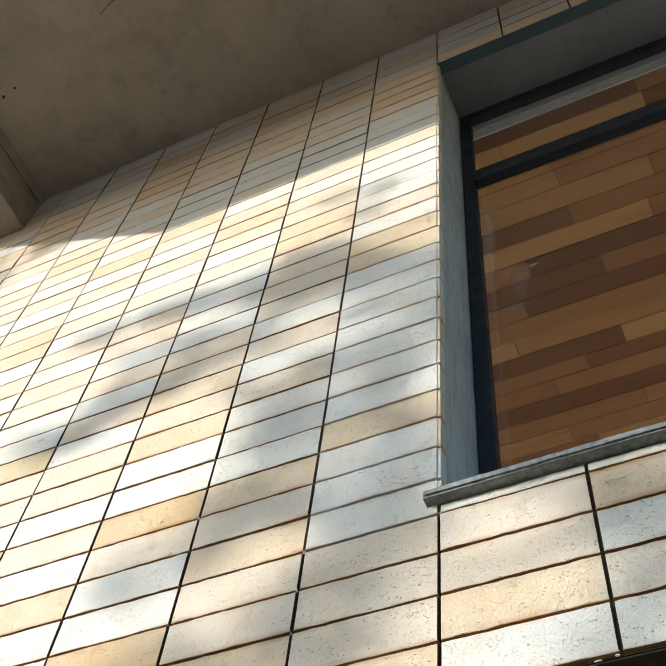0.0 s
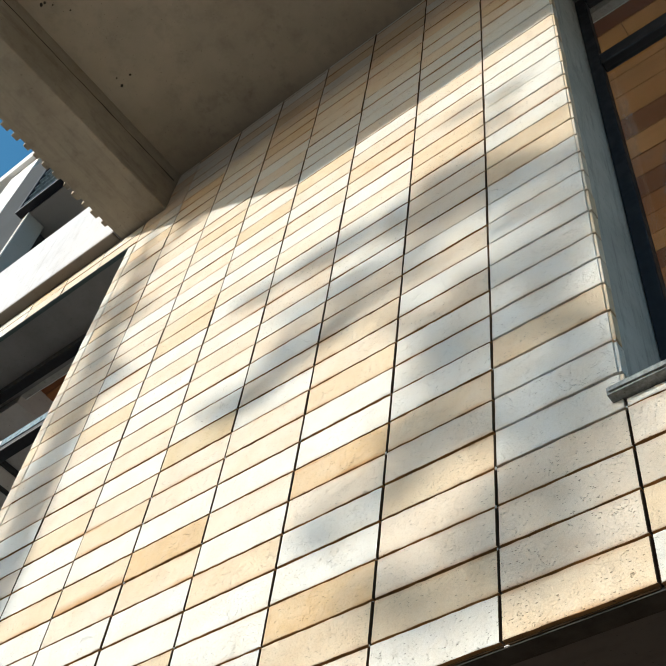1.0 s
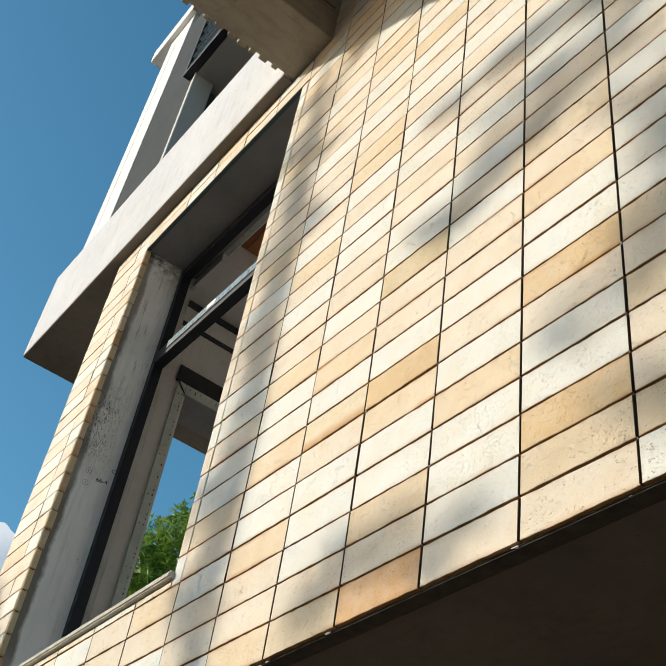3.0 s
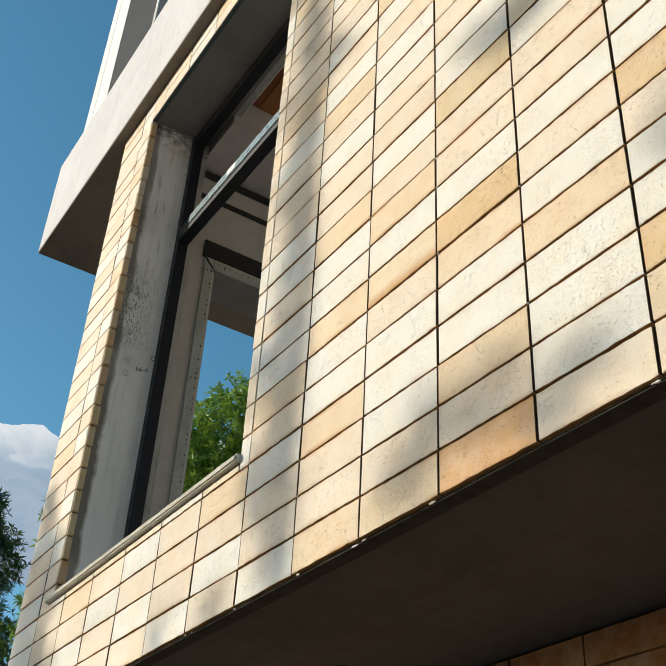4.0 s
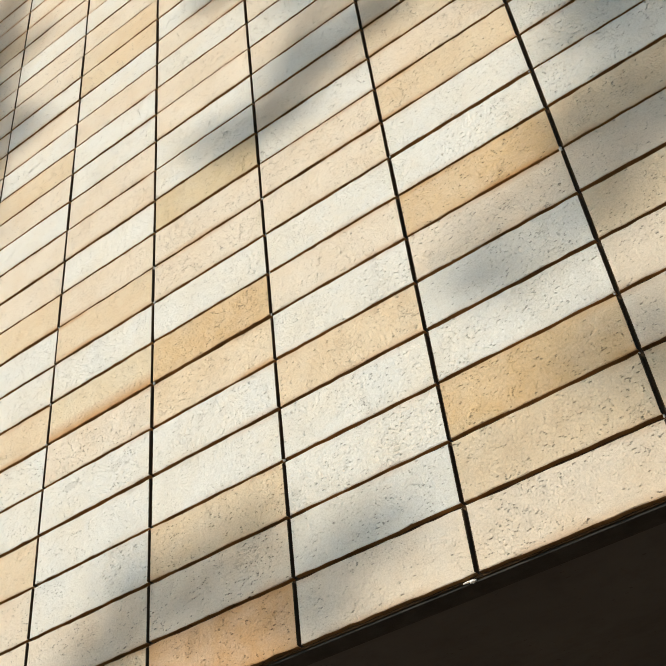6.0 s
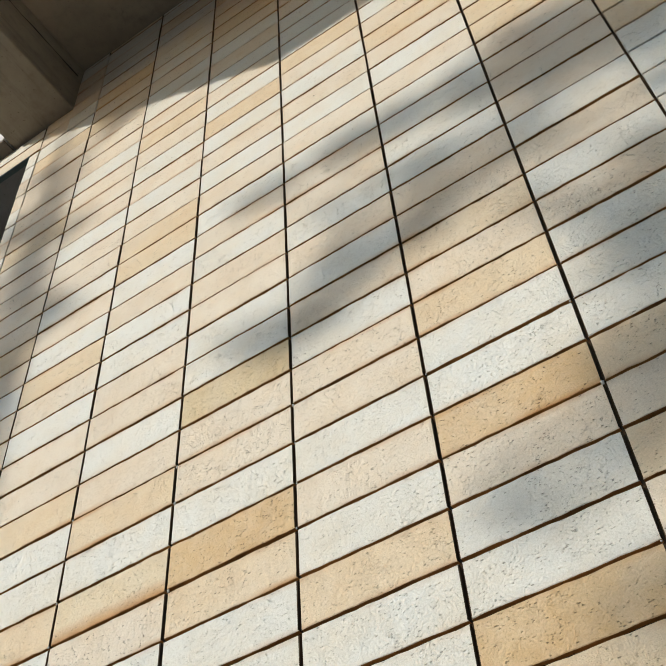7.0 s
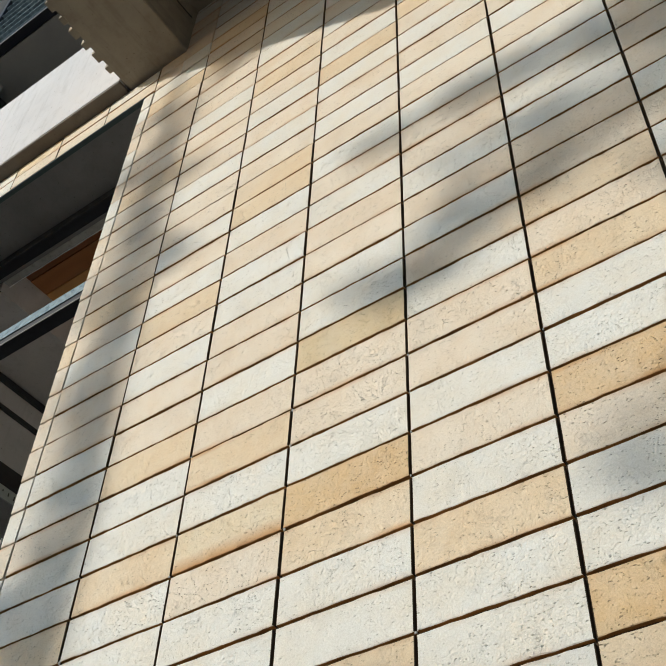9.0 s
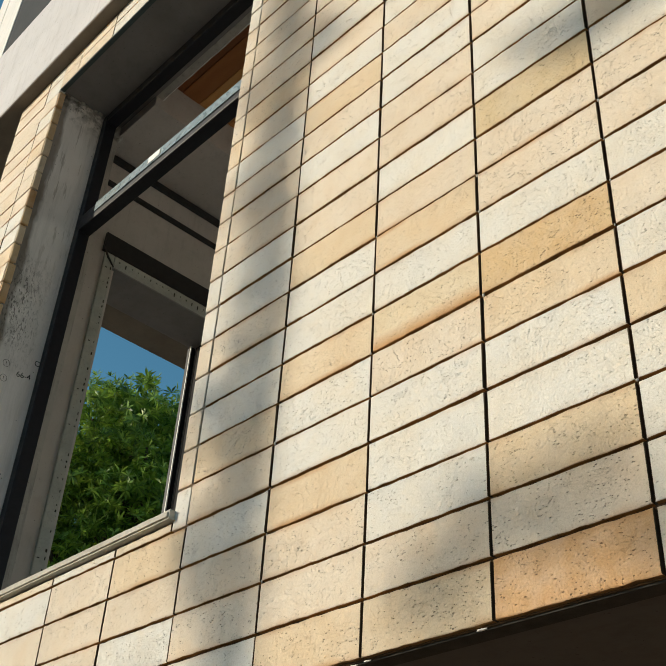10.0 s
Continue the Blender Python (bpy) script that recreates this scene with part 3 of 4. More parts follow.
def stained_reveal():
    """Old cement on the jamb: a flecked patch of torn paint, dark runs and scattered specks."""
    n = Nodes("stained_reveal")
    at = n.tree.nodes.new("ShaderNodeSeparateXYZ")
    n.put(at.inputs[0], n.position)
    z = n.math("ADD", at.outputs[2], n.math("MULTIPLY", n.noise(9.0, 3), 0.22))
    body = n.mix(n.ramp(n.noise(4.0, 6, 0.62), 0.32, 0.70), (0.83, 0.785, 0.765), (0.72, 0.675, 0.655))
    run = n.ramp(n.noise(6.0, 5, 0.7, n.scaled(1.0, 7.0, 0.6)), 0.50, 0.68)
    body = n.mix(n.math("MULTIPLY", run, 0.20), body, (0.24, 0.22, 0.20))
    y = n.math("ADD", at.outputs[1], n.math("MULTIPLY", n.noise(7.0, 4, 0.65, n.scaled(1.0, 1.0, 0.6)), 0.06))
    border = n.math("MULTIPLY", n.ramp(y, 0.094, 0.078), n.ramp(n.noise(3.0, 3, 0.6), 0.30, 0.55, (0.7, 1.0)))
    body = n.mix(border, body, (0.21, 0.175, 0.15))
    streak = n.math("MULTIPLY", n.ramp(n.noise(5.0, 4, 0.7, n.scaled(1.0, 6.0, 0.7)), 0.54, 0.60), n.ramp(z, 4.15, 4.6))
    body = n.mix(n.math("MULTIPLY", streak, 0.55), body, (0.30, 0.25, 0.215))
    patch = n.math("MULTIPLY", n.math("MULTIPLY", n.ramp(z, 3.90, 4.04), n.ramp(z, 4.42, 4.27)), n.ramp(y, 0.215, 0.12, (0.12, 1.0)))
    flecks = n.ramp(n.noise(150.0, 4, 0.75, n.scaled(1.0, 1.0, 0.36)), 0.53, 0.57)
    dark = n.math("MULTIPLY", patch, n.ramp(n.noise(12.0, 3, 0.7), 0.38, 0.55))
    body = n.mix(n.math("MULTIPLY", dark, 0.38), body, (0.20, 0.185, 0.17))
    body = n.mix(n.math("MULTIPLY", n.math("MULTIPLY", patch, flecks), 0.75), body, (0.055, 0.05, 0.045))
    specks = n.math("MULTIPLY", n.ramp(n.voronoi(38.0), 0.10, 0.06), n.ramp(n.noise(11.0, 2), 0.50, 0.56))
    top = n.math("MULTIPLY", n.ramp(z, 5.08, 5.20), n.ramp(n.noise(26.0, 4, 0.7), 0.42, 0.60))
    body = n.mix(n.math("MINIMUM", n.math("ADD", specks, n.math("MULTIPLY", top, 0.8)), 1.0), body, (0.04, 0.036, 0.032))
    n.bump(n.noise(60.0, 6, 0.7), 0.35, 0.003)
    return n.done(body, 0.9, specular=0.3)


jamb = structure("reveal_left", stained_reveal(), "stained grey cement window jamb with torn flecks and pencil marks", "window jamb", (LW0 + 0.0002, LW0 + 0.0025, 0.024, 0.2115, SILL + 0.005, LINTEL_L - 0.007))
lumps = random.Random(6)
bm = bmesh.new()
for k in range(26):
    side_y = lumps.random() < 0.5
    at = (LW0 + lumps.uniform(0.002, 0.012), 0.05 + 0.16 * lumps.random() if side_y else 0.262 + lumps.uniform(0, 0.05), LINTEL_L - (lumps.uniform(0.004, 0.018) if side_y else lumps.uniform(0.0, 0.10)))
    bmesh.ops.create_icosphere(bm, subdivisions=1, radius=lumps.uniform(0.004, 0.011), matrix=Matrix.Translation(at) @ Matrix.Diagonal((0.7, 1.3, lumps.uniform(0.6, 1.6), 1)))
part("mortar_lumps", bm, M_REVEAL, jamb, "rough lumps of cement")


def pencil(text, y, z, size, turn=0.0):
    """Pencilled figures on the jamb, which faces +x."""
    curve = bpy.data.curves.new("pencil_mark", "FONT")
    curve.body, curve.size, curve.extrude = text, size, 0.0002
    ob = new("font_source", curve)
    bpy.context.view_layer.update()
    me = bpy.data.meshes.new_from_object(ob.evaluated_get(bpy.context.evaluated_depsgraph_get()))
    bpy.data.objects.remove(ob)
    me.materials.clear()
    me.materials.append(M_WIRE)
    mark = new("pencil_mark", me)
    mark.parent = jamb
    mark.matrix_basis = Matrix.Translation((LW0 + 0.0029, y, z)) @ Matrix.Rotation(radians(turn), 4, "X") @ Matrix(((0, 0, 1, 0), (1, 0, 0, 0), (0, 1, 0, 0), (0, 0, 0, 1)))
    return tagged(mark, "dark pencilled figures")


pencil("66-4", 0.140, 3.775, 0.030, 8)
pencil("C", 0.193, 3.845, 0.030, 5)
pencil("1", 0.090, 3.800, 0.020)
pencil("1", 0.094, 3.742, 0.020)
for cy, cz in ((0.0955, 3.807), (0.0995, 3.749)):
    bm = bmesh.new()
    pts = [(LW0 + 0.0029, cy + 0.0125 * math.cos(k * math.tau / 14), cz + 0.0135 * math.sin(k * math.tau / 14)) for k in range(15)]
    part("pencil_ring", tube(bm, pts, [0.0007] * 15, 4), M_WIRE, jamb, "pencilled ring")

# torn adhesive film left on the glass
def film_material():
    n = Nodes("adhesive_film")
    n.put(n.bsdf.inputs["Alpha"], n.ramp(n.noise(60.0, 4, 0.7), 0.40, 0.72, (0.0, 0.11)))
    return n.done((0.72, 0.70, 0.66), 0.5)


M_FILM = film_material()
for x0, x1, z0, z1, lean in ((0.045, 0.075, 3.88, 4.36, 0.010), (0.070, 0.088, 4.02, 4.30, -0.02), (0.050, 0.110, 3.895, 3.925, 0.0), (0.095, 0.135, 3.70, 3.92, 0.03), (0.13, 0.19, 3.905, 3.918, 0.0)):
    bm = bmesh.new()
    box(bm, x0, x1, 0.2380, 0.2390, z0, z1)
    for v in bm.verts:
        v.co.x += lean * (v.co.z - z0) / (z1 - z0) + 0.004 * math.sin(v.co.z * 50)
    film_strip = part("tape_scrap", bm, M_FILM, window_2, "torn scrap of clear adhesive film")

HOLES = ((-1.723, -0.486, 0.007), (-1.783, -0.510, 0.005), (-1.789, -0.472, 0.009), (-1.81, -0.93, 0.010), (-1.725, -0.839, 0.005), (-1.791, -0.927, 0.008), (-1.77, -0.90, 0.005))
# a bent wire and rust spots left in the canopy soffit
bm = bmesh.new()
pts = [(-1.10 - 0.12 * k / 6, -0.632 + 0.03 * (k / 6) ** 2, TOP - 0.002) for k in range(7)]
part("tie_wire", tube(bm, pts, [0.0016] * 7, 5), M_WIRE, canopy, "bent end of tie wire")
for hx, hy, hr in HOLES:
    bm = bmesh.new()
    bmesh.ops.create_icosphere(bm, subdivisions=2, radius=hr, matrix=Matrix.Translation((hx, hy, TOP)) @ Matrix.Rotation(hx * 9, 4, "Z") @ Matrix.Diagonal((1.0, 0.65, 0.25, 1)))
    part("rust_spot", bm, M_WIRE, canopy, "dark rust spot")

# ---- fittings under the overhang ----
rose = hub("ceiling_wires", -0.997, 0.433, Z0, "loose dark wires hanging from a round ceiling hole", "wire")
bm = bmesh.new()
bmesh.ops.create_cone(bm, cap_ends=True, segments=20, radius1=0.022, radius2=0.024, depth=0.006, matrix=Matrix.Translation((-0.997, 0.433, Z0 + 0.001)))
part("rose", bm, M_WIRE, rose, "dark round ceiling rose")
for dx, dy, drop, back in ((-0.008, 0.0, 0.10, -0.02), (0.008, 0.004, 0.11, 0.07)):
    bm = bmesh.new()
    pts = [(-0.997 + dx + 0.035 * math.sin(k * 0.9) * (k / 6) + back * k / 6, 0.433 + dy + 0.025 * math.cos(k * 1.1) * (k / 6), Z0 - drop * math.sin(k / 7 * math.pi * 0.8)) for k in range(8)]
    part("wire", tube(bm, pts, [0.0026] * 8, 6), M_WIRE, rose)
bm = bmesh.new()
pts = [(-0.985 - 0.016 * math.sin(k * 0.55), 0.435 + 0.020 * math.sin(k * 0.9), Z0 - 0.08 - 0.05 * (1 - math.cos(k * 0.48)) / 2) for k in range(14)]
part("wire_loop", tube(bm, pts, [0.0024] * 14, 6), M_WIRE, rose)
spot = tagged(part("downlight_hole", bmesh.new(), M_WIRE), "small round dark downlight hole in the soffit", "downlight")
bm = bmesh.new()
bmesh.ops.create_cone(bm, cap_ends=True, segments=20, radius1=0.020, radius2=0.022, depth=0.008, matrix=Matrix.Translation((-2.229, 0.449, Z0 + 0.002)))
bm.to_mesh(spot.data)
bm.free()


# ---- trees ----
def whorl(verts, faces, at, size, r, count=9):
    """A tuft of narrow leaves round one twig tip."""
    axis = Vector((r.gauss(0, 0.5), r.gauss(0, 0.5), r.uniform(0.2, 1.0))).normalized()
    side = axis.orthogonal().normalized()
    for k in range(count):
        a = k * 2.4 + r.uniform(-0.3, 0.3)
        out = (Matrix.Rotation(a, 3, axis) @ side) * r.uniform(0.7, 1.0) + axis * r.uniform(-0.15, 0.7)
        out.normalize()
        wide = out.cross(axis).normalized() * size * r.uniform(0.085, 0.12)
        long = out * size * r.uniform(0.7, 1.15)
        droop = Vector((0, 0, -0.12 * size))
        i = len(verts)
        verts.extend([at, at + long * 0.45 + wide, at + long * 0.45 - wide, at + long + droop])
        faces.extend([(i, i + 2, i + 1), (i + 1, i + 2, i + 3)])


def tree(name, at, height, trunk_r, clumps, leaf, material, label, seed, tufts=40, spread=0.5, leaves=9, droop=None, twig=1.0):
    """clumps: centres of leafy limb ends (relative to the foot) with their radius."""
    r = random.Random(seed)
    t = hub(name, *at, label, "tree")
    foot = Vector(at)
    bm = bmesh.new()
    spine = [foot + Vector((0.05 * math.sin(k * 1.3) * k / 8, 0.05 * math.cos(k * 1.7) * k / 8, height * k / 8)) for k in range(9)]
    tube(bm, spine, [trunk_r * (1.25 if k == 0 else 1.0 - 0.07 * k) for k in range(9)], 10)
    part("trunk", bm, M_BARK, t, "brown bark trunk")
    verts, faces = [], []
    for centre, radius in clumps:
        c = foot + Vector(centre)
        base = spine[min(8, max(2, int((c.z - at[2]) / height * 8) - 1))]
        if droop is not None:
            base = Vector((foot.x, foot.y, min(c.z + droop * math.hypot(c.x - foot.x, c.y - foot.y), height * 0.97)))
        bm = bmesh.new()
        mid = (base + c) / 2 + Vector((r.uniform(-0.1, 0.1), r.uniform(-0.1, 0.1), 0.08))
        tube(bm, [base, mid, c], [trunk_r * 0.42 * twig, trunk_r * 0.28 * twig, trunk_r * 0.1 * twig], 6)
        part("limb", bm, M_BARK, t)
        for _ in range(max(4, int(tufts * (radius / 0.5) ** 2))):
            d = Vector((r.gauss(0, 1), r.gauss(0, 1), r.gauss(0, 1))).normalized() * radius * r.uniform(0.25, 1.0) ** spread
            whorl(verts, faces, c + d, leaf * r.uniform(0.8, 1.2), r, leaves)
    me = bpy.data.meshes.new("crown")
    me.from_pydata(verts, [], faces)
    me.materials.append(material)
    crown = new("crown", me)
    crown.parent = t
    crown.matrix_parent_inverse = t.matrix_world.inverted()
    tagged(crown, "leafy crown of narrow leaves")
    return t


def blob(r, n, size, low, high):
    out = []
    for _ in range(n):
        a = r.uniform(0, math.tau)
        h = r.uniform(0, 1)
        wide = size * (0.25 + 0.75 * math.sin(math.pi * (0.12 + 0.8 * h)))
        out.append(((wide * r.uniform(0.2, 1) * math.cos(a), wide * r.uniform(0.2, 1) * math.sin(a), low + (high - low) * h), r.uniform(0.45, 0.8)))
    return out


tree("garden_tree", (-10.8, 4.85, 0), 6.8, 0.16, blob(random.Random(2), 120, 2.55, 3.0, 8.2), 0.125, M_LEAF, "bright green leafy tree seen through the side window", 21, tufts=105, spread=0.28, leaves=12)
tree("far_tree", (-19.0, 2.2, 0), 8.6, 0.22, blob(random.Random(4), 110, 2.3, 3.5, 9.2), 0.15, M_LEAF_DARK, "dark green leafy tree standing beyond the corner", 22, tufts=95, spread=0.35)
tree("garden_shrub", (-12.0, 0.75, 0), 4.4, 0.08, blob(random.Random(5), 90, 1.6, 2.2, 5.0), 0.11, M_LEAF_SHRUB, "tall grass-green shrub in front of a dark tree", 25, tufts=60, spread=0.3)

# the street tree in front of the building, whose trunk and limbs shade the wall
FAR = 7.5


def sunward(x, z, far):
    return Vector((x + SUN.x / SUN.y * -far, -far, z + SUN.z / SUN.y * -far))


# where leafy limb ends throw their shade on the wall: x, z, size
STRIPE = [(-1.87 + 0.04 * math.sin(k * 2.3), 2.45 + 0.115 * k, 0.05 + 0.03 * (k % 3)) for k in range(22)]
STRIPE += [(-1.66, 4.92, 0.06), (-1.60, 4.96, 0.05), (-1.98, 4.55, 0.06), (-2.42, 2.46, 0.07), (-3.47, 2.64, 0.08), (-3.30, 2.53, 0.06), (-2.09, 2.42, 0.06), (-1.27, 2.57, 0.04), (-1.70, 3.95, 0.05), (-1.41, 2.48, 0.05), (-1.33, 2.50, 0.06)]
STRIPE += [(-1.86 + 0.03 * math.sin(k * 3.1), 2.42 + 0.075 * k, 0.05) for k in range(30)]
PIER_SHADE = ((-3.70, 3.28, 0.05), (-3.69, 3.14, 0.08), (-3.55, 3.02, 0.09), (-3.68, 2.96, 0.10), (-3.55, 2.88, 0.10), (-3.42, 2.86, 0.07), (-3.66, 2.76, 0.12), (-3.52, 2.70, 0.11), (-3.62, 2.58, 0.13), (-3.46, 2.50, 0.11), (-3.60, 2.44, 0.12))
STRIPE += [(x + 0.03 * k, z - 0.04 * k, size) for x, z, size in PIER_SHADE for k in range(3)]
UPPER = ((-1.11, 3.91, 0.05), (-1.01, 3.90, 0.06), (-0.90, 3.92, 0.06), (-0.79, 3.90, 0.06), (-0.68, 3.90, 0.07), (-0.58, 3.87, 0.08), (-0.50, 3.86, 0.08), (-0.41, 3.88, 0.09),
         (-0.31, 3.87, 0.10), (-0.25, 3.81, 0.10), (-0.46, 3.76, 0.08), (-0.37, 3.76, 0.10), (-0.28, 3.74, 0.11), (-0.15, 3.76, 0.11), (-0.14, 3.65, 0.10), (-0.07, 3.54, 0.09),
         (-0.22, 4.08, 0.03), (-0.17, 4.22, 0.03), (-0.33, 4.27, 0.02))
MIDDLE = ((-0.59, 3.65, 0.08), (-0.70, 3.67, 0.06), (-0.64, 3.59, 0.08), (-0.71, 3.51, 0.06), (-0.85, 3.72, 0.05), (-0.86, 3.62, 0.05), (-0.79, 3.52, 0.08), (-0.87, 3.48, 0.07),
          (-0.93, 3.44, 0.08), (-0.98, 3.41, 0.07), (-1.04, 3.43, 0.07), (-1.10, 3.46, 0.06), (-0.49, 3.62, 0.06), (-0.33, 3.22, 0.09), (-0.32, 3.31, 0.08), (-0.26, 3.38, 0.08),
          (-0.07, 3.41, 0.09), (-0.10, 3.28, 0.09), (-0.12, 3.13, 0.09), (-0.04, 3.68, 0.07), (-0.20, 3.52, 0.06))
LOWER = ((-0.36, 3.10, 0.08), (-0.42, 2.95, 0.08), (-0.46, 2.89, 0.06), (-0.22, 3.04, 0.07), (-0.08, 2.94, 0.09), (-0.15, 2.84, 0.08), (-0.12, 2.74, 0.10), (-0.18, 2.62, 0.10), (-0.20, 2.50, 0.08), (-0.05, 3.03, 0.06), (-0.61, 2.81, 0.08),
         (-0.49, 2.57, 0.08), (-0.90, 2.50, 0.06), (-0.97, 2.47, 0.07), (-1.06, 2.54, 0.06), (-1.11, 2.52, 0.07), (0.31, 2.65, 0.10), (0.29, 2.53, 0.09), (0.25, 2.42, 0.06),
         (0.18, 2.77, 0.05), (0.45, 2.60, 0.12), (0.55, 2.75, 0.12))
FILL = ((-0.38, 3.18, 0.06), (-0.30, 3.16, 0.07), (-0.41, 3.29, 0.05), (-0.27, 3.36, 0.06), (-0.43, 3.52, 0.06), (-0.50, 3.40, 0.04), (-0.35, 3.00, 0.06), (-0.35, 2.91, 0.05),
        (-0.28, 2.90, 0.05), (-0.46, 2.83, 0.04), (-0.41, 2.53, 0.07), (-0.28, 2.57, 0.08), (-0.32, 2.65, 0.05), (-0.06, 3.34, 0.07), (-0.11, 3.18, 0.07), (-0.05, 2.78, 0.07), (-0.05, 2.88, 0.06))
SHADE = UPPER + MIDDLE + LOWER + FILL
rr = random.Random(8)


def shade_tree(name, x, top, radius, ends, leaf, tufts, droop, label, seed):
    foot = sunward(x, 2.4, FAR)
    foot.z = 0
    limbs = [(tuple(sunward(ex, ez, FAR + rr.uniform(-0.7, 0.3)) - foot), size) for ex, ez, size in ends]
    return tree(name, tuple(foot), top, radius, limbs, leaf, M_LEAF, label, seed, tufts=tufts, spread=0.6, leaves=7, droop=droop, twig=0.10)


shade_tree("street_tree", -1.83, 8.6, 0.044, STRIPE, 0.10, 200, 0.3, "slender young street tree with leaves along its stem", 23)
shade_tree("shade_tree", 2.1, 10.5, 0.16, SHADE, 0.085, 400, 0.06, "broad street tree with drooping leafy limbs", 24)

# cloud bank near the horizon
def billows(name, material, label, seed, count, fine, size, x, low, high, rough):
    r = random.Random(seed)
    ball = bmesh.new()
    bmesh.ops.create_icosphere(ball, subdivisions=fine, radius=1.0)
    round_verts = [v.co.copy() for v in ball.verts]
    round_faces = [[v.index for v in f.verts] for f in ball.faces]
    ball.free()
    verts, faces = [], []
    for k in range(count):
        y = 40 + 230 * (k + r.random()) / count
        centre = Vector((x + r.uniform(-14, 14), y, r.uniform(low, high) + 0.3 * y))
        big = r.uniform(*size)
        start = len(verts)
        for way in round_verts:
            bulge = 1.0 + rough * noise.fractal(way * 1.9 + centre * 0.13, 1.0, 2.1, 6)
            verts.append(centre + Vector((way.x * 0.7, way.y * 1.5, way.z * 0.8)) * big * bulge)
        faces.extend([[start + n for n in f] for f in round_faces])
    me = bpy.data.meshes.new(name)
    me.from_pydata(verts, [], faces)
    me.materials.append(material)
    me.polygons.foreach_set("use_smooth", [True] * len(faces))
    return tagged(new(name, me), label, "cloud", kind="stuff")


billows("cloud", M_CLOUD, "white cumulus cloud bank with a dull blue-grey base", 9, 270, 4, (6, 15), -620, 186, 265, 0.30)

# ---- tiles ----
def tile_mesh(w, h, seed, depth=0.0218, grouted=True):
    """A stoneware slip: a worn front face with eased, slightly wavy edges. Its origin is the lower left front corner."""
    r = random.Random(seed)
    n = max(1, min(14, round(w / 0.018)))
    e = 0.0012
    verts, faces = [], []
    for k in range(n + 1):
        x = w * k / n
        xi = min(max(x, e * r.uniform(0.6, 1.4)), w - e * r.uniform(0.6, 1.4))
        lo, hi = r.uniform(-0.0008, 0.0010), r.uniform(-0.0010, 0.0008)
        verts += [(x, depth, lo), (x, 0.0013, lo), (xi, r.uniform(0, 0.0006), lo + e * r.uniform(0.5, 1.5)),
                  (xi, r.uniform(0, 0.0006), h + hi - e * r.uniform(0.5, 1.5)), (x, 0.0013, h + hi), (x, depth, h + hi)]
    for k in range(n):
        a, b = 6 * k, 6 * k + 6
        for i in range(5):
            faces.append((a + i, b + i, b + i + 1, a + i + 1))
    faces.append((0, 1, 2, 3, 4, 5))
    m = 6 * n
    faces.append((m + 5, m + 4, m + 3, m + 2, m + 1, m))
    me = bpy.data.meshes.new("tile")
    me.from_pydata(verts, [], faces)
    me.materials.append(None)
    me.materials.append(M_GROUT)
    me.materials.append(M_MORTAR)
    if grouted:
        for f in me.polygons:
            f.material_index = 0 if abs(f.normal.y) > 0.3 else 1 if abs(f.normal.z) > 0.5 else 2
    return me


COLUMNS = {   # tones from the lowest course up, by column to the left of the right window
    1: "ycccwwwywwwwwwwyyw", 2: "wyccycywwwcwcwcccc", 3: "cyowwcowwycyccwwwwcwcyc", 4: "cwwwywcwccwcwcwccwcwcw", 5: "pcywwyowccvwwccwcwcwcwyw",
    0: "wyccw", -1: "wcwyw", 6: "ycwwwcswycwccwwcwyycwcwc", 7: "yccywwywwyccwcywcwccwc", 8: "wccwcywwcwwcccwcyc", 9: "cwcy", 10: "wccc", 11: "cwcw", 12: "ccwc", 13: "ywcy",
}
SHIFT = {-5: -0.0018, -4: -0.0009, -3: -0.0010, -2: 0.0025, -1: 0.0006, 1: 0.0010}     # standing joints are not quite even
MESHES = {}
tint = random.Random(77)


def tile_field(parent, x0, x1, z0, z1, face=0.0, origin=0.0, tones=None, zbase=Z0):
    for c in range(math.floor((x0 - origin) / W + 1e-4), math.ceil((x1 - origin) / W - 1e-4)):
        for q in range(math.floor((z0 - zbase) / P + 1e-4), math.ceil((z1 - zbase) / P - 1e-4)):
            left, right = (SHIFT.get(c, 0.0), SHIFT.get(c + 1, 0.0)) if face == 0.0 else (0.0, 0.0)
            a = max(origin + c * W + left + JOINT / 2, x0 + 0.0015)
            b = min(origin + (c + 1) * W + right - JOINT / 2, x1 - 0.0015)
            lo = max(zbase + q * P + JOINT_H / 2, z0 + 0.0015)
            hi = min(zbase + (q + 1) * P - JOINT_H / 2, z1 - 0.0015)
            if b - a < 0.012 or hi - lo < 0.010:
                continue
            w, h = round(b - a, 4), round(hi - lo, 4)
            jamb = c == -1 and q >= 4 and zbase == Z0
            key = (w, h, tint.randrange(8) if w > 0.2 else 0, jamb)
            if key not in MESHES:
                MESHES[key] = tile_mesh(w, h, len(MESHES) + 1, grouted=not jamb and (abs(w - W + JOINT) < 0.005 or h < 0.06))
            ob = new("tile", MESHES[key])
            ob.parent = parent
            ob.matrix_basis = pose(a, face + tint.uniform(-0.0010, 0.0008), lo, tint.uniform(-0.35, 0.35), tint.uniform(-0.12, 0.12), tint.uniform(-0.12, 0.12))
            row = (tones or {}).get(-c, "")
            tone = row[q] if 0 <= q < len(row) else tint.choice("wwwwwccccccccy")
            ob.material_slots[0].link = "OBJECT"
            ob.material_slots[0].material = TONES[tone]


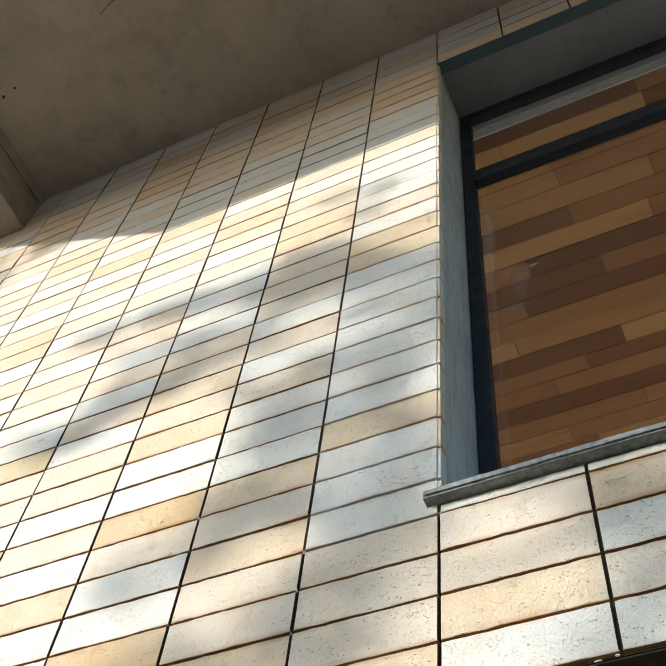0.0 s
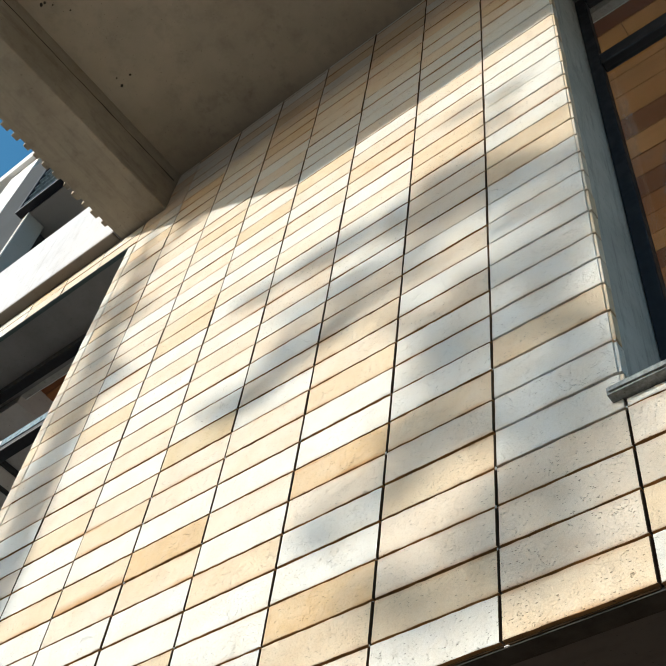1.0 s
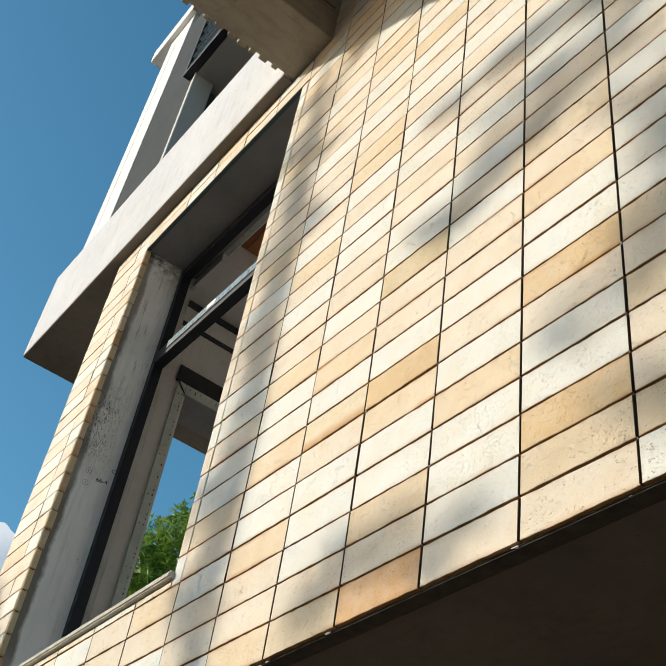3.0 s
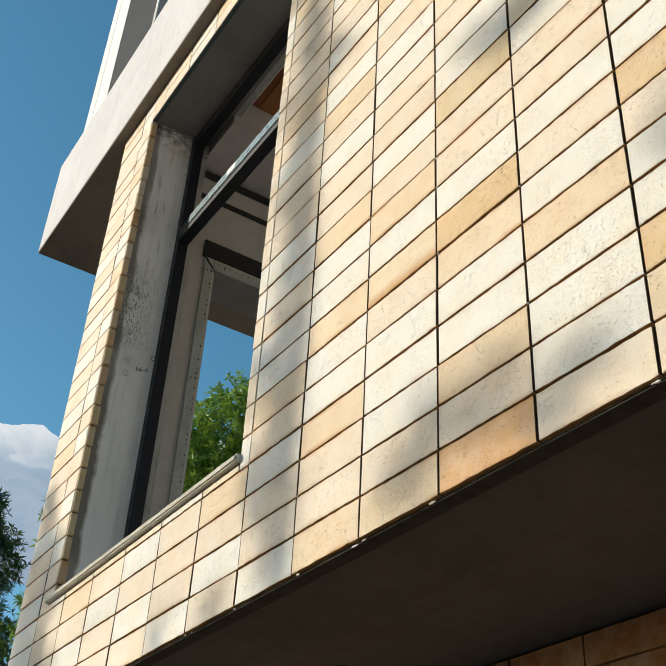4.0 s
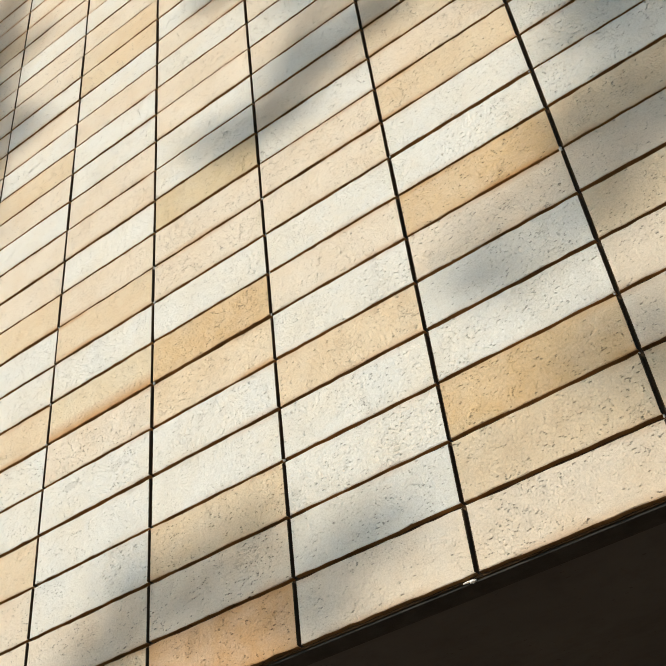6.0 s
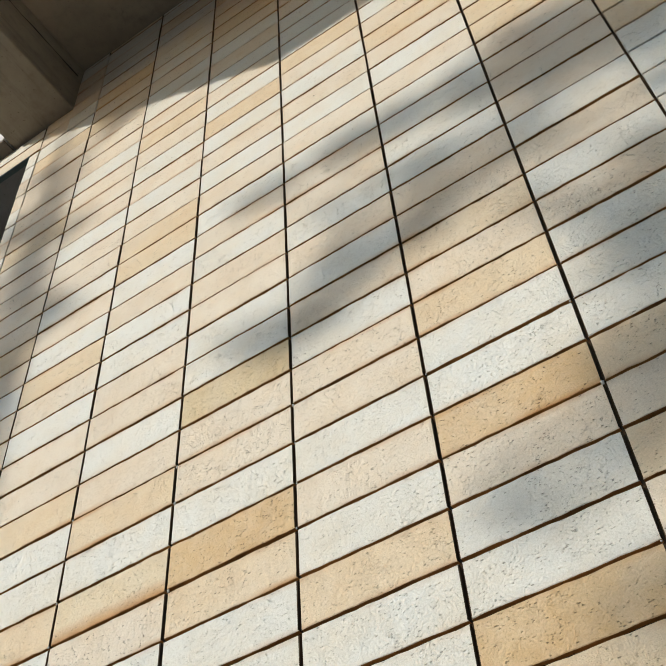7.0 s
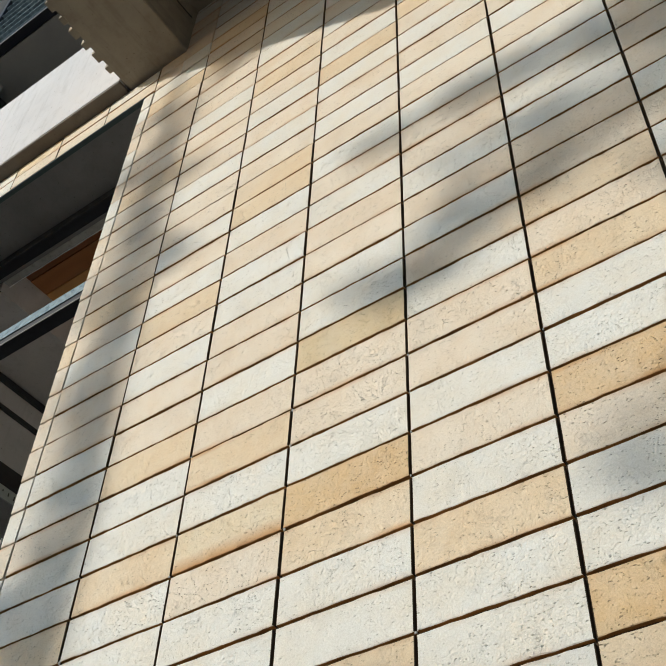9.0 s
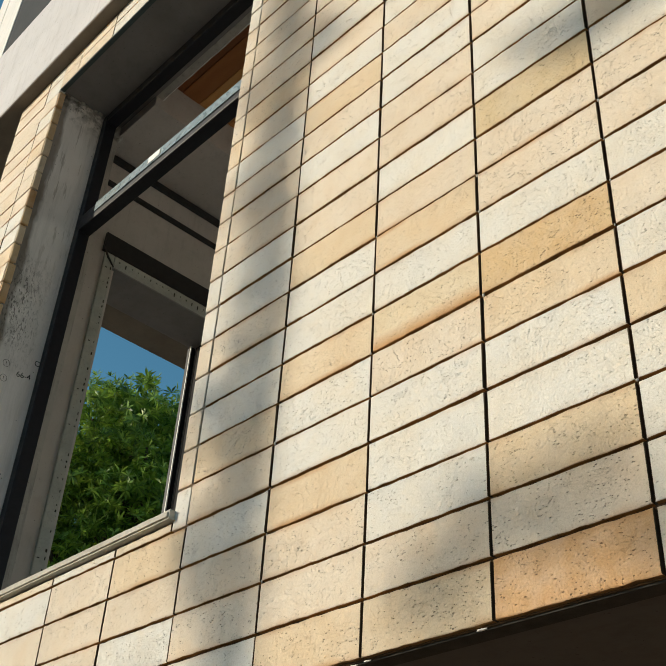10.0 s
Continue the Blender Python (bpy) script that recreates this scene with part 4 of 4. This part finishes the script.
bm = bmesh.new()
rng = random.Random(52)
for c in range(-7, 1):
    for q in range(1, 10):
        if rng.random() < 0.45:
            at = (c * W + rng.uniform(-0.002, 0.002), rng.uniform(0.0005, 0.003), Z0 + q * P + rng.uniform(-0.003, 0.003))
            bmesh.ops.create_icosphere(bm, subdivisions=1, radius=rng.uniform(0.0014, 0.0030), matrix=Matrix.Translation(at) @ Matrix.Diagonal((1, 0.7, rng.uniform(0.7, 2.0), 1)))
part("joint_crumbs", bm, M_REVEAL, wall_middle, "grey mortar crumbs at the joint crossings")

LOW = Z0 + 4 * P                      # courses that run on under both sills
tile_field(wall_sill_left, PIER0, -2.0, Z0, LOW, tones=COLUMNS)
tile_field(wall_middle, -2.0, 0.0, Z0, LOW, tones=COLUMNS)
tile_field(wall_sill_right, 0.0, 1.50, Z0, LOW, tones=COLUMNS)
tile_field(wall_sill_left, LW0, LW1, LOW, SILL - 0.018)
tile_field(wall_sill_right, RW0, 1.50, LOW, SILL - 0.018, tones=COLUMNS)
tile_field(wall_middle, LW1, RW0, LOW, 5.10, tones=COLUMNS)
tile_field(wall_pier, PIER0, LW0, LOW, 5.10)
tile_field(wall_pier, PIER0, LW0, 5.10, BAND - 0.002)
tile_field(wall_lintel_left, LW0, -2.0, LINTEL_L, BAND - 0.002)
tile_field(wall_head, -2.0, -1.88, 5.10, 5.270)
tile_field(wall_head, -1.88, 0.0, 5.10, TOP - 0.002)
tile_field(wall_lintel_right, 0.0, 1.50, LINTEL_R, TOP - 0.002)
tile_field(wall_ground, -3.1, 0.15, Z0 - 12 * P + 0.008, Z0 - 0.003, face=0.70, origin=-1.615, tones={k: "bbbobbbbobbbb" for k in range(-20, 30)}, zbase=Z0 - 12 * P + 0.008)


def jamb_slips(parent, x, z0, z1, tones):
    """Short ends of the corner tiles, which show along a window jamb."""
    for q in range(math.floor((z0 - Z0) / P), math.ceil((z1 - Z0) / P)):
        lo, hi = max(Z0 + q * P + 0.0035, z0), min(Z0 + (q + 1) * P - 0.0035, z1)
        if hi - lo < 0.02:
            continue
        deep = 0.028 + tint.uniform(-0.003, 0.004)
        boxes("corner_tile", TONES[tint.choice(tones)], parent, (x - 0.006, x + 0.004 + tint.uniform(0, 0.002), 0.0025, deep, lo, hi), bevel=0.0018)


jamb_slips(wall_pier, LW0, SILL + 0.006, LINTEL_L - 0.01, "oooyp")
jamb_slips(wall_middle, RW0, SILL + 0.004, LINTEL_R - 0.01, "cyycw")
